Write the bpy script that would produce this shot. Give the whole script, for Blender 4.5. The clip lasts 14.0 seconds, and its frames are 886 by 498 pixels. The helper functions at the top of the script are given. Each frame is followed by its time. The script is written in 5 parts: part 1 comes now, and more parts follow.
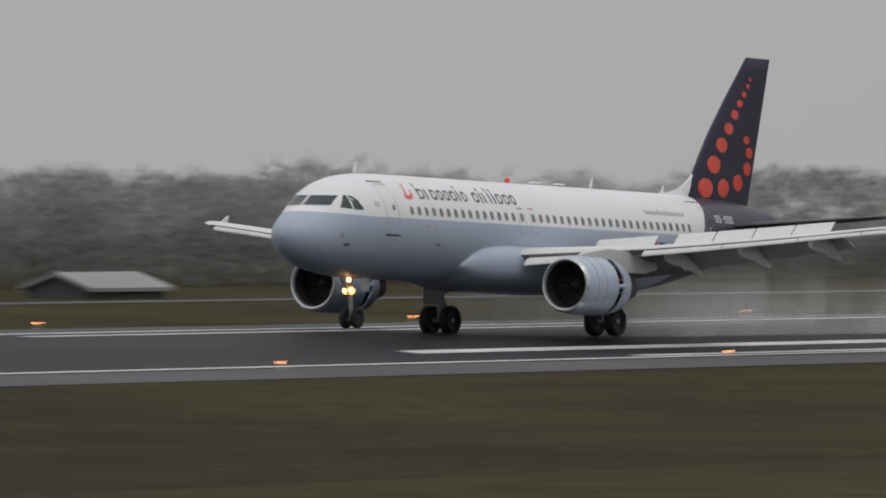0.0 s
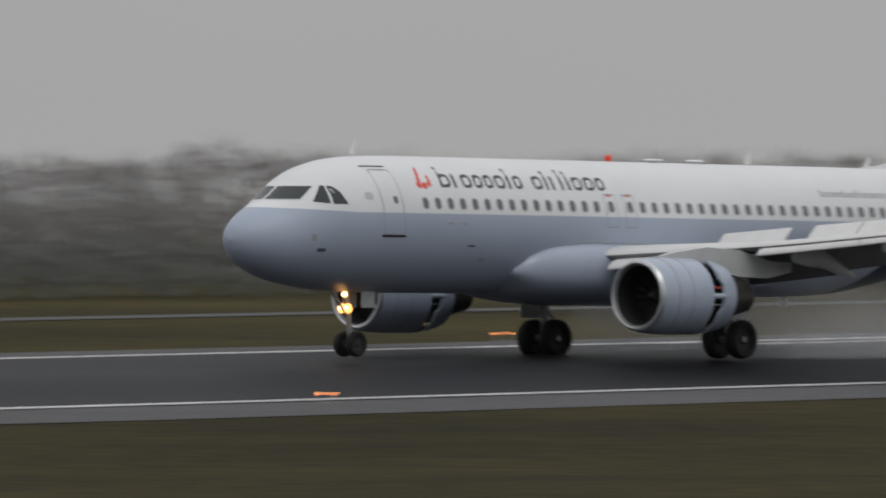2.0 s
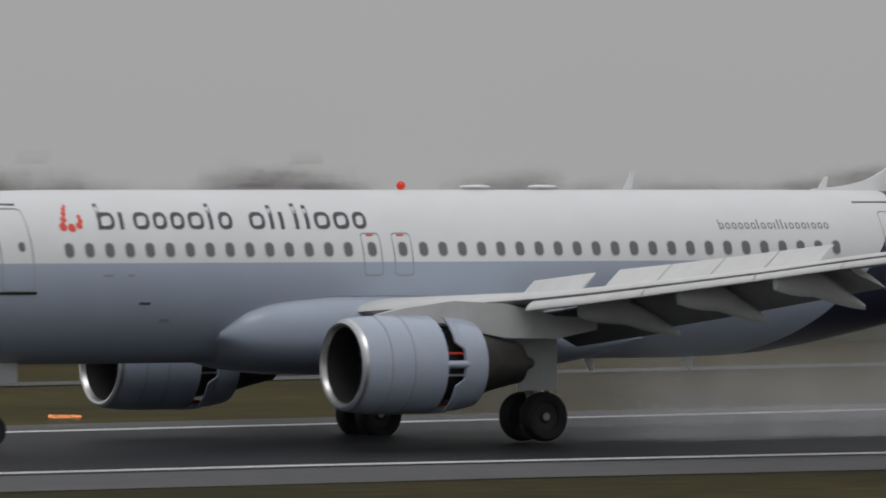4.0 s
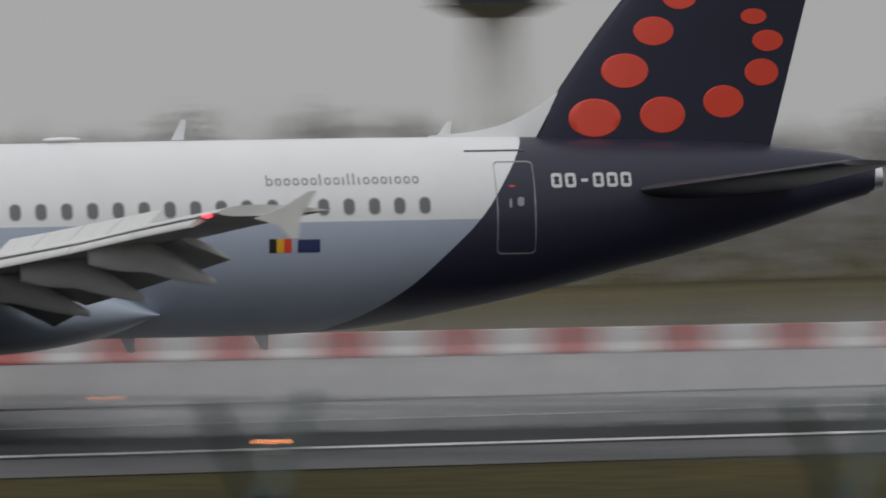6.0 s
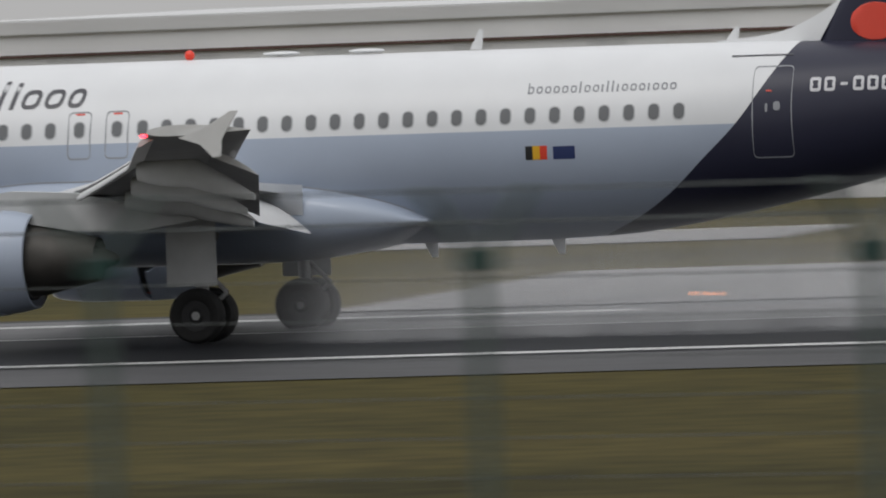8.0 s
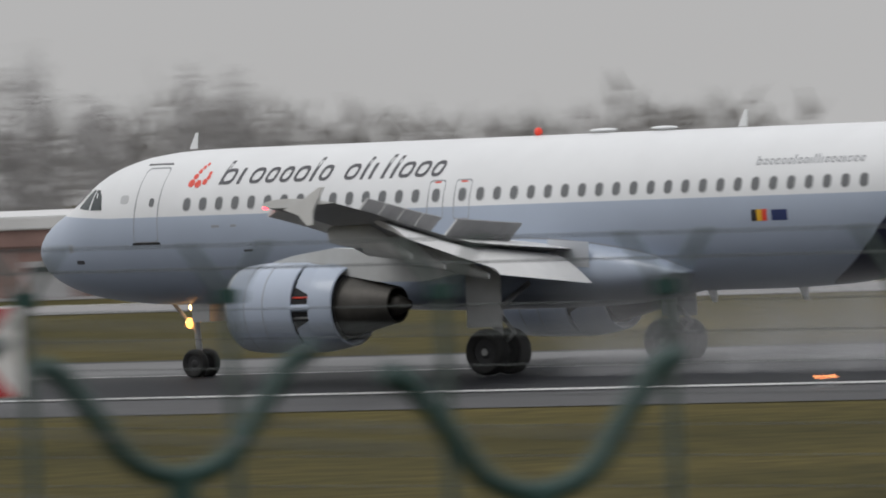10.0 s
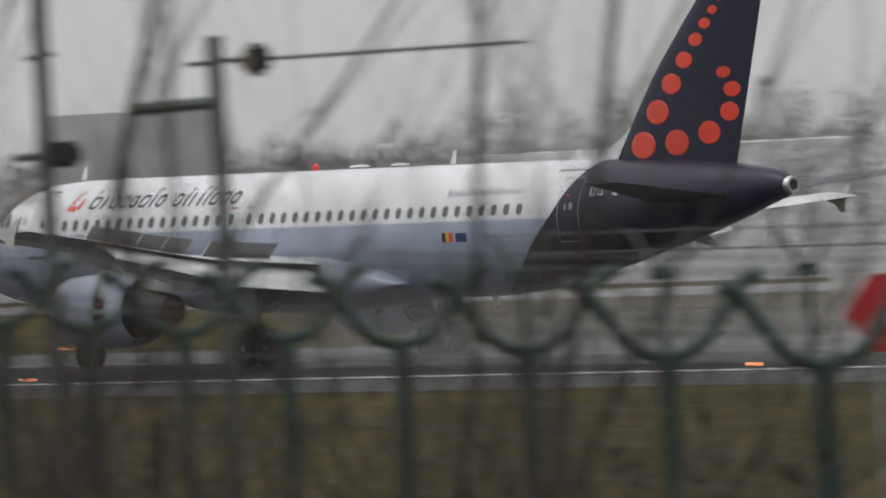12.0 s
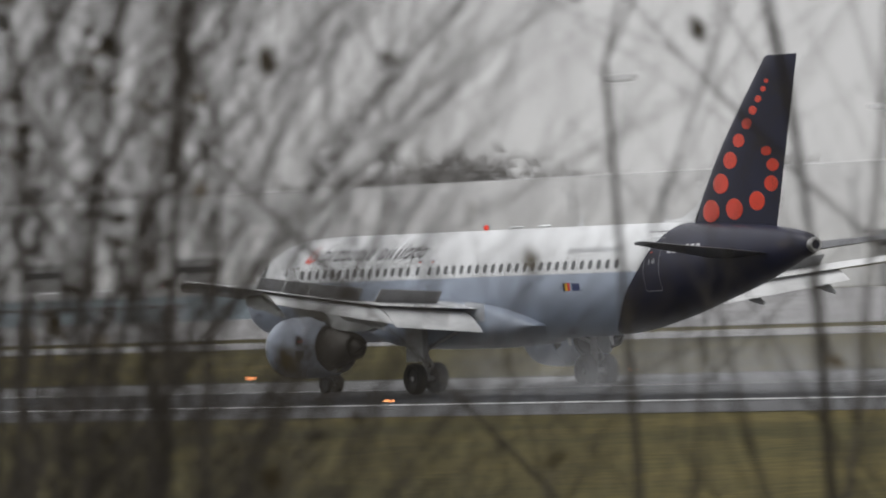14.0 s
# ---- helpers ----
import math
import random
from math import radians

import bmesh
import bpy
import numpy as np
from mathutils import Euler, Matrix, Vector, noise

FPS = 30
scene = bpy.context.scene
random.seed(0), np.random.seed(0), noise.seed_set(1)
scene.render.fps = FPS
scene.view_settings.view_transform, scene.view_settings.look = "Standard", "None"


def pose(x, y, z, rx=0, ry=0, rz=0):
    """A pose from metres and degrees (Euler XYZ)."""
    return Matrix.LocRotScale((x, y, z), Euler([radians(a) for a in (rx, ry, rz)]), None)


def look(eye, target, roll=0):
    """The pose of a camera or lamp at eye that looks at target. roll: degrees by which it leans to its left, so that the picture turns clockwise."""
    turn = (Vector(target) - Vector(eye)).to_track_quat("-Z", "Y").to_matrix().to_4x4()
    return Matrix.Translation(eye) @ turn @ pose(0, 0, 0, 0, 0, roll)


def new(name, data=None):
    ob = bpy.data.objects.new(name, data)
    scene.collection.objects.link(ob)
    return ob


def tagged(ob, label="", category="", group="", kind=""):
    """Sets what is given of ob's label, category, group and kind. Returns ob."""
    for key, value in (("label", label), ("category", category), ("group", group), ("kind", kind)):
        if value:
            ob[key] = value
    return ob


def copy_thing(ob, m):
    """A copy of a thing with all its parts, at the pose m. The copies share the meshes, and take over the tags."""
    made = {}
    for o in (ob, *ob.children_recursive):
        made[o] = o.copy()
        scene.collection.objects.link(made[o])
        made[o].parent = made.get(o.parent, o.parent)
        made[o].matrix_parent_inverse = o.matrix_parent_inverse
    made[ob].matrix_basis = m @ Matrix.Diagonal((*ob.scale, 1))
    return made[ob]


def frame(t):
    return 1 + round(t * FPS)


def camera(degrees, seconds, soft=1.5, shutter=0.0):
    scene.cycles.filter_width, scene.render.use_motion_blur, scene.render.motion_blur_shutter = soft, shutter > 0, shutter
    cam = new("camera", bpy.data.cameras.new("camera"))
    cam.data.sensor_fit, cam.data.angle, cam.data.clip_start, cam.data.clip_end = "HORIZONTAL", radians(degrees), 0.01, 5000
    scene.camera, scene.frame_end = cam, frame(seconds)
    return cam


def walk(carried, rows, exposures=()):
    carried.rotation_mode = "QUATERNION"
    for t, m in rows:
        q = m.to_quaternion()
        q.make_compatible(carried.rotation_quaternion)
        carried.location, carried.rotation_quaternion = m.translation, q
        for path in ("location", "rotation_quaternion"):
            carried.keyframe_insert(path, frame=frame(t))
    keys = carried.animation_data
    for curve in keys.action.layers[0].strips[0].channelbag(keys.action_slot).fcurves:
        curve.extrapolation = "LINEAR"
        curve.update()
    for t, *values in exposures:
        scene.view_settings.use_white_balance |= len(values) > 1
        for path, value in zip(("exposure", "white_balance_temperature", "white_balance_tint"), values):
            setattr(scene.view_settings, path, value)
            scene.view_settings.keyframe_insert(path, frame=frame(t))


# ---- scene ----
# ---- camera: on a low platform beside the runway, following the aircraft with a long lens ----
EYE = (0.0, 0.0, 7.935)
cam = camera(5.319, 14.0, soft=1.8, shutter=0.6)
cam.data.dof.use_dof = True
cam.data.dof.focus_distance = 220.0
cam.data.dof.aperture_fstop = 13.0


def aim(pan, tilt, roll):
    a, b = radians(pan), radians(tilt)
    way = Vector((-math.sin(a) * math.cos(b), math.cos(a) * math.cos(b), math.sin(b)))
    return look(EYE, Vector(EYE) + way * 100.0, roll)


# seconds, pan to the left, tilt up, roll
AIM = [
    (0.0, -58.259, -0.698, 0.756),
    (0.5, -56.050, -0.754, 0.130),
    (1.0, -53.020, -0.840, 0.634),
    (1.5, -50.936, -0.886, 1.152),
    (2.0, -46.726, -0.916, 0.224),
    (2.5, -43.581, -0.939, 0.486),
    (2.7, -42.334, -0.943, 0.486),
    (4.8, -23.171, -1.039, -0.636),
    (5.0, -21.263, -1.157, -0.636),
    (5.5, -16.263, -1.283, -0.949),
    (6.0, -10.653, -1.265, -1.209),
    (6.5, -4.101, -1.220, -1.625),
    (7.0, 2.968, -1.120, -2.013),
    (7.5, 10.996, -1.595, -2.301),
    (8.0, 15.955, -1.749, -2.324),
    (8.5, 23.008, -1.445, -2.449),
    (8.7, 25.360, -1.334, -2.449),
    (10.8, 41.795, -1.162, -3.046),
    (11.0, 42.658, -1.166, -3.046),
    (11.5, 45.434, -1.066, -2.800),
    (12.0, 48.107, -0.893, -3.068),
    (12.5, 50.648, -0.746, -3.147),
    (13.0, 52.601, -0.640, -3.219),
    (13.5, 55.172, -0.502, -3.081),
    (14.0, 57.067, -0.415, -3.096),
]
walk(cam, [(t, aim(p, b, r)) for t, p, b, r in AIM], exposures=[(0.0, 0.0), (2.0, -0.1), (2.5, -0.12), (5.0, -0.16), (5.5, -0.16), (6.5, 0.06), (8.5, 0.14), (11.0, 0.24), (12.0, 0.3), (13.0, 0.42), (14.0, 0.4)])

# ---- light: an overcast winter sky ----
world = bpy.data.worlds.new("overcast_sky")
scene.world = world
world.use_nodes = True
wn, wl = world.node_tree.nodes, world.node_tree.links
wn.clear()
w_out, w_bg = wn.new("ShaderNodeOutputWorld"), wn.new("ShaderNodeBackground")
w_co, w_sep = wn.new("ShaderNodeTexCoord"), wn.new("ShaderNodeSeparateXYZ")
w_ramp = wn.new("ShaderNodeValToRGB")
w_noise = wn.new("ShaderNodeTexNoise")
w_mix = wn.new("ShaderNodeMixRGB")
w_noise.inputs["Scale"].default_value, w_noise.inputs["Detail"].default_value = 3.0, 4.0
w_mix.blend_type, w_mix.inputs[0].default_value = "SOFT_LIGHT", 0.18
w_ramp.color_ramp.elements[0].position, w_ramp.color_ramp.elements[0].color = 0.0, (0.405, 0.402, 0.402, 1)
w_ramp.color_ramp.elements[1].position, w_ramp.color_ramp.elements[1].color = 1.0, (0.92, 0.93, 0.96, 1)
mid = w_ramp.color_ramp.elements.new(0.06)
mid.color = (0.425, 0.425, 0.43, 1)
wl.new(w_co.outputs["Generated"], w_sep.inputs[0])
wl.new(w_co.outputs["Generated"], w_noise.inputs["Vector"])
wl.new(w_sep.outputs["Z"], w_ramp.inputs[0])
wl.new(w_ramp.outputs[0], w_mix.inputs[1])
wl.new(w_noise.outputs["Fac"], w_mix.inputs[2])
wl.new(w_mix.outputs[0], w_bg.inputs["Color"])
w_bg.inputs["Strength"].default_value = 1.0
wl.new(w_bg.outputs[0], w_out.inputs[0])
sun = new("sun", bpy.data.lights.new("sun", "SUN"))
sun.data.energy, sun.data.angle, sun.data.color = 0.5, radians(25), (1.0, 0.97, 0.93)
sun.matrix_world = look((0, 0, 0), (0.25, 0.5, -0.85))


# ---- materials ----
def mat(name, colour, rough=0.6, metal=0.0, grain=0.0, scale=4.0, bump=0.0, big=0.0, big_scale=0.3, tint=None, spec=0.5, coat=0.0, emit=None, strength=0.0):
    """A surface with variation at two scales, in object space."""
    m = bpy.data.materials.new(name)
    m.use_nodes = True
    n, l = m.node_tree.nodes, m.node_tree.links
    b = n["Principled BSDF"]
    b.inputs["Base Color"].default_value = (*colour, 1)
    b.inputs["Roughness"].default_value, b.inputs["Metallic"].default_value = rough, metal
    b.inputs["Specular IOR Level"].default_value = spec
    b.inputs["Coat Weight"].default_value = coat
    if emit:
        b.inputs["Emission Color"].default_value, b.inputs["Emission Strength"].default_value = (*emit, 1), strength
    if grain or big or bump:
        co = n.new("ShaderNodeTexCoord")
        tex, tex2 = n.new("ShaderNodeTexNoise"), n.new("ShaderNodeTexNoise")
        tex.inputs["Scale"].default_value, tex2.inputs["Scale"].default_value = scale, big_scale
        tex.inputs["Detail"].default_value, tex2.inputs["Detail"].default_value = 6, 5
        l.new(co.outputs["Object"], tex.inputs["Vector"])
        l.new(co.outputs["Object"], tex2.inputs["Vector"])
        r1, r2 = n.new("ShaderNodeMapRange"), n.new("ShaderNodeMapRange")
        for r, k in ((r1, grain), (r2, big)):
            r.inputs["From Min"].default_value, r.inputs["From Max"].default_value = 0.3, 0.7
            r.inputs["To Min"].default_value, r.inputs["To Max"].default_value = 1 - k, 1 + k
        l.new(tex.outputs["Fac"], r1.inputs["Value"])
        l.new(tex2.outputs["Fac"], r2.inputs["Value"])
        mul = n.new("ShaderNodeMath")
        mul.operation = "MULTIPLY"
        l.new(r1.outputs[0], mul.inputs[0])
        l.new(r2.outputs[0], mul.inputs[1])
        base = n.new("ShaderNodeMixRGB")
        base.inputs[1].default_value = (*colour, 1)
        base.inputs[2].default_value = (*(tint or colour), 1)
        l.new(tex2.outputs["Fac"], base.inputs[0])
        vm = n.new("ShaderNodeVectorMath")
        vm.operation = "SCALE"
        l.new(base.outputs[0], vm.inputs[0])
        l.new(mul.outputs[0], vm.inputs["Scale"])
        l.new(vm.outputs[0], b.inputs["Base Color"])
        if bump:
            bp = n.new("ShaderNodeBump")
            bp.inputs["Strength"].default_value, bp.inputs["Distance"].default_value = bump, 0.02
            l.new(tex.outputs["Fac"], bp.inputs["Height"])
            l.new(bp.outputs[0], b.inputs["Normal"])
    return m


WHITE = mat("white_paint", (0.78, 0.79, 0.80), 0.32, grain=0.02, scale=2.0, big=0.03, coat=0.3)
PALE = mat("pale_blue_paint", (0.385, 0.44, 0.535), 0.3, grain=0.02, scale=2.0, big=0.03, coat=0.3)
NAVY = mat("navy_paint", (0.021, 0.022, 0.044), 0.42, big=0.15, spec=0.35)
RED = mat("red_paint", (0.74, 0.06, 0.03), 0.35, big=0.05, coat=0.3)
GREYW = mat("wing_grey_paint", (0.50, 0.51, 0.51), 0.42, grain=0.05, scale=3.0, big=0.08)
# darker copy of the wing paint, with the underside's shade in its colour
WINGSHADE = mat("wing_shade_grey", (0.24, 0.24, 0.245), 0.5, grain=0.08, scale=3.0, big=0.12)
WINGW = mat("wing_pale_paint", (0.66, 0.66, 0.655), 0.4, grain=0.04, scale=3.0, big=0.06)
BARE = mat("bare_metal", (0.62, 0.62, 0.62), 0.3, 0.85, grain=0.05, big=0.08)
NOZZLE = mat("heat_stained_metal", (0.08, 0.075, 0.068), 0.5, 0.6, grain=0.12, scale=5.0, big=0.2)
# near-black that paints the shade inside the engine's openings
RECESS_SHADE = mat("recess_shade", (0.022, 0.022, 0.024), 0.6, big=0.2)
TYRE = mat("tyre_rubber", (0.012, 0.012, 0.012), 0.75, grain=0.15, scale=12, bump=0.2)
HUB = mat("wheel_hub_grey", (0.03, 0.03, 0.032), 0.6, 0.2, big=0.1)
STRUT = mat("landing_gear_grey", (0.34, 0.34, 0.34), 0.45, 0.2, grain=0.08, big=0.1)
PANE = mat("cabin_window_acrylic", (0.15, 0.155, 0.16), 0.2)
SURROUND = mat("window_surround", (0.50, 0.51, 0.52), 0.4)
GLASS = mat("cockpit_glass", (0.03, 0.04, 0.042), 0.06)
INK = mat("dark_grey_lettering", (0.07, 0.07, 0.08), 0.4)
LINE = mat("panel_line_grey", (0.30, 0.31, 0.33), 0.5)
SILVER = mat("silver_lettering", (0.62, 0.62, 0.64), 0.4)
BLACK = mat("black_paint", (0.015, 0.015, 0.017), 0.45)
YELLOW = mat("yellow_paint", (0.75, 0.42, 0.02), 0.45)
BLUE = mat("blue_paint", (0.02, 0.035, 0.12), 0.4)
LAMP_HALO = mat("landing_light_halo", (1, 0.8, 0.5), 0.3, emit=(1.0, 0.42, 0.09), strength=3.2)
LAMPW = mat("lit_taxi_light", (1, 0.9, 0.7), 0.3, emit=(1.0, 0.55, 0.2), strength=9.0)
NAVRED = mat("lit_navigation_light", (0.9, 0.05, 0.05), 0.3, emit=(1.0, 0.03, 0.05), strength=6.0)
BEACON = mat("red_beacon_lens", (0.7, 0.04, 0.02), 0.2, emit=(1.0, 0.1, 0.05), strength=0.12)
EDGE = mat("lit_runway_edge_light", (1, 0.6, 0.3), 0.3, emit=(1.0, 0.30, 0.09), strength=6.5)


def livery():
    """White above a belt line, pale blue below it, navy behind a curve on the tail."""
    m = bpy.data.materials.new("airliner_livery")
    m.use_nodes = True
    n, l = m.node_tree.nodes, m.node_tree.links
    b = n["Principled BSDF"]
    b.inputs["Roughness"].default_value, b.inputs["Specular IOR Level"].default_value = 0.36, 0.4
    co, sep = n.new("ShaderNodeTexCoord"), n.new("ShaderNodeSeparateXYZ")
    l.new(co.outputs["Object"], sep.inputs[0])

    def math_node(op, a, c):
        k = n.new("ShaderNodeMath")
        k.operation = op
        for i, v in enumerate((a, c)):
            if isinstance(v, (int, float)):
                k.inputs[i].default_value = v
            else:
                l.new(v, k.inputs[i])
        return k.outputs[0]

    # tail boundary: x of the curve against height
    cur = n.new("ShaderNodeFloatCurve")
    pts = [(1.8, 24.9), (2.05, 25.75), (2.6, 26.9), (3.6, 28.1), (4.3, 28.8), (4.96, 29.27), (5.8, 29.8), (6.2, 30.0)]
    c = cur.mapping.curves[0]
    for i, (z, x) in enumerate(pts):
        u, v = (z - 1.5) / 5.0, (x - 24.0) / 8.0
        if i < 2:
            c.points[i].location = (u, v)
        else:
            c.points.new(u, v)
    cur.mapping.update()
    l.new(math_node("DIVIDE", math_node("SUBTRACT", sep.outputs["Z"], 1.5), 5.0), cur.inputs["Value"])
    edge = math_node("ADD", math_node("MULTIPLY", cur.outputs[0], 8.0), 24.0 - 17.7)
    tail = math_node("GREATER_THAN", sep.outputs["X"], edge)
    belt = math_node("LESS_THAN", sep.outputs["Z"], math_node("ADD", 4.24, math_node("MULTIPLY", math_node("MINIMUM", math_node("ADD", sep.outputs["X"], 14.2), 0.0), -0.045)))
    noise = n.new("ShaderNodeTexNoise")
    noise.inputs["Scale"].default_value, noise.inputs["Detail"].default_value = 0.9, 5
    l.new(co.outputs["Object"], noise.inputs["Vector"])
    dirt = math_node("ADD", math_node("MULTIPLY", noise.outputs["Fac"], 0.12), 0.94)
    m1, m2 = n.new("ShaderNodeMixRGB"), n.new("ShaderNodeMixRGB")
    m1.inputs[1].default_value, m1.inputs[2].default_value = (0.74, 0.75, 0.76, 1), (0.385, 0.44, 0.535, 1)
    m2.inputs[2].default_value = (0.024, 0.025, 0.047, 1)
    l.new(belt, m1.inputs[0])
    l.new(m1.outputs[0], m2.inputs[1])
    l.new(tail, m2.inputs[0])
    sc = n.new("ShaderNodeVectorMath")
    sc.operation = "SCALE"
    l.new(m2.outputs[0], sc.inputs[0])
    l.new(dirt, sc.inputs["Scale"])
    l.new(sc.outputs[0], b.inputs["Base Color"])
    return m


TAILGREY = mat("dark_tailplane_paint", (0.045, 0.046, 0.055), 0.4, grain=0.05, big=0.1)
LIVERY = livery()


# ---- mesh tools ----
def part(name, bm, material, parent=None, label="", smooth=True, shift=(0, 0, 0)):
    """Links a bmesh as one mesh object under its thing."""
    if shift != (0, 0, 0):
        bmesh.ops.translate(bm, verts=bm.verts, vec=shift)
    me = bpy.data.meshes.new(name)
    bm.to_mesh(me)
    bm.free()
    for mm in material if isinstance(material, (list, tuple)) else [material]:
        me.materials.append(mm)
    if smooth:
        me.polygons.foreach_set("use_smooth", [True] * len(me.polygons))
        me.set_sharp_from_angle(angle=radians(38))
    ob = new(name, me)
    ob.parent = parent
    if label:
        ob["label"] = label
    return ob


def curve(xs, ys):
    """A smooth curve through a few stations."""
    xs, ys = np.array(xs, float), np.array(ys, float)
    d = np.diff(ys) / np.diff(xs)
    g = np.concatenate([[d[0]], np.where(d[1:] * d[:-1] > 0, 2 * d[1:] * d[:-1] / (d[1:] + d[:-1] + 1e-12), 0), [d[-1]]])

    def at(x):
        x = np.clip(x, xs[0], xs[-1])
        i = int(np.clip(np.searchsorted(xs, x) - 1, 0, len(xs) - 2))
        h = xs[i + 1] - xs[i]
        u = (x - xs[i]) / h
        return float(ys[i] * (1 + 2 * u) * (1 - u) ** 2 + g[i] * h * u * (1 - u) ** 2 + ys[i + 1] * u * u * (3 - 2 * u) + g[i + 1] * h * u * u * (u - 1))
    return at


def smooth(a, b, x):
    u = max(0.0, min(1.0, (x - a) / (b - a)))
    return u * u * (3 - 2 * u)


def loft(rings, caps=True, closed=True):
    """A skin over rings of points, all of one length."""
    bm = bmesh.new()
    vs = [[bm.verts.new(p) for p in r] for r in rings]
    n = len(rings[0])
    for a, b in zip(vs, vs[1:]):
        for i in range(n if closed else n - 1):
            j = (i + 1) % n
            bm.faces.new((a[i], a[j], b[j], b[i]))
    if caps and closed:
        bm.faces.new(list(reversed(vs[0])))
        bm.faces.new(vs[-1])
    bmesh.ops.recalc_face_normals(bm, faces=bm.faces)
    return bm


def box(bm, a, b, bevel=0.0):
    """A box between two corners, added to bm."""
    m = Matrix.LocRotScale([(p + q) / 2 for p, q in zip(a, b)], None, [abs(q - p) for p, q in zip(a, b)])
    g = bmesh.ops.create_cube(bm, size=1, matrix=m)
    if bevel:
        es = list({e for v in g["verts"] for e in v.link_edges})
        bmesh.ops.bevel(bm, geom=es, offset=bevel, segments=2, affect="EDGES")
    return bm


def rod(bm, a, b, r, r2=None, n=12):
    """A round bar from a to b, added to bm."""
    a, b = Vector(a), Vector(b)
    d = b - a
    m = Matrix.Translation((a + b) / 2) @ d.to_track_quat("Z", "Y").to_matrix().to_4x4()
    bmesh.ops.create_cone(bm, cap_ends=True, segments=n, radius1=r, radius2=r if r2 is None else r2, depth=d.length, matrix=m)
    return bm


def tube(bm, pts, r, sides=8):
    """A bent round bar through points, added to bm."""
    ring = None
    for i, p in enumerate(pts):
        a, b = Vector(pts[max(0, i - 1)]), Vector(pts[min(len(pts) - 1, i + 1)])
        q = (b - a).to_track_quat("Z", "Y")
        cur = [bm.verts.new(Vector(p) + q @ Vector((r * math.cos(6.2832 * k / sides), r * math.sin(6.2832 * k / sides), 0))) for k in range(sides)]
        if ring:
            for k in range(sides):
                bm.faces.new((ring[k], ring[(k + 1) % sides], cur[(k + 1) % sides], cur[k]))
        else:
            bm.faces.new(cur[::-1])
        ring = cur
    bm.faces.new(ring)
    return bm


def lathe(profile, cx, cy, cz, n=48):
    """A body turned about an axis along x: profile of (x, radius), as a closed loop."""
    bm = bmesh.new()
    rings = []
    for x, r in profile:
        rings.append([bm.verts.new((cx + x, cy + r * math.sin(2 * math.pi * k / n), cz + r * math.cos(2 * math.pi * k / n))) for k in range(n)])
    for a, b in zip(rings, rings[1:]):
        for k in range(n):
            j = (k + 1) % n
            bm.faces.new((a[k], a[j], b[j], b[k]))
    bmesh.ops.remove_doubles(bm, verts=bm.verts, dist=1e-5)
    bmesh.ops.recalc_face_normals(bm, faces=bm.faces)
    return bm


def wheel(name, parent, x, y, z, r, w, side):
    """A wheel about an axis along y: a rounded tyre and a dished hub."""
    bm = bmesh.new()
    prof = [(-w / 2 * .7, r * .55), (-w / 2, r * .72), (-w / 2, r * .88), (-w / 2 * .72, r * .975), (-w / 2 * .3, r), (w / 2 * .3, r), (w / 2 * .72, r * .975), (w / 2, r * .88), (w / 2, r * .72), (w / 2 * .7, r * .55)]
    n = 36
    rings = [[bm.verts.new((x + q * math.cos(2 * math.pi * k / n), y + p, z + q * math.sin(2 * math.pi * k / n))) for k in range(n)] for p, q in prof]
    for a, b in zip(rings, rings[1:] + rings[:1]):
        for k in range(n):
            j = (k + 1) % n
            bm.faces.new((a[k], a[j], b[j], b[k]))
    bmesh.ops.recalc_face_normals(bm, faces=bm.faces)
    ob = part(name, bm, TYRE, parent, shift=SHIFT)
    bm = bmesh.new()
    prof = [(-w * .30, .02), (-w * .30, r * .2), (-w * .2, r * .28), (-w * .26, r * .5), (-w * .26, r * .56), (w * .26, r * .56), (w * .26, r * .5), (w * .2, r * .28), (w * .30, r * .2), (w * .30, .02)]
    rings = [[bm.verts.new((x + q * math.cos(2 * math.pi * k / n), y + p, z + q * math.sin(2 * math.pi * k / n))) for k in range(n)] for p, q in prof]
    for a, b in zip(rings, rings[1:]):
        for k in range(n):
            j = (k + 1) % n
            bm.faces.new((a[k], a[j], b[j], b[k]))
    bm.faces.new(rings[0])
    bm.faces.new(rings[-1])
    bmesh.ops.recalc_face_normals(bm, faces=bm.faces)
    part("hub", bm, HUB, ob, shift=SHIFT)
    return ob


# ---- the airliner: nose at x = 0, tail at 37.57, heights above the tyres; its origin is between the main wheels ----
SHIFT = (-17.7, 0, 0)
F_TOP = curve([0, .1, .3, .6, 1.0, 1.5, 2.0, 2.5, 3.0, 3.5, 4.0, 5.0, 6.0, 7, 26, 29, 32, 34.1, 36.2, 36.9, 37.4, 37.57], [3.40, 3.72, 3.96, 4.18, 4.40, 4.66, 5.02, 5.36, 5.58, 5.72, 5.82, 5.92, 5.95, 5.96, 5.96, 5.94, 5.88, 5.78, 5.55, 5.45, 5.3, 5.15])
F_BOT = curve([0, .1, .3, .6, 1.0, 1.5, 2.0, 2.5, 3.0, 3.5, 4.0, 5.0, 6.0, 7, 23.5, 25, 26, 27.2, 28.4, 29.6, 30.8, 32, 33.25, 34.45, 35.65, 36.86, 37.4, 37.57], [3.40, 3.10, 2.86, 2.64, 2.45, 2.28, 2.16, 2.08, 2.02, 1.97, 1.94, 1.91, 1.90, 1.90, 1.90, 1.93, 1.98, 2.12, 2.33, 2.56, 2.83, 3.12, 3.41, 3.73, 4.08, 4.47, 4.62, 4.75])
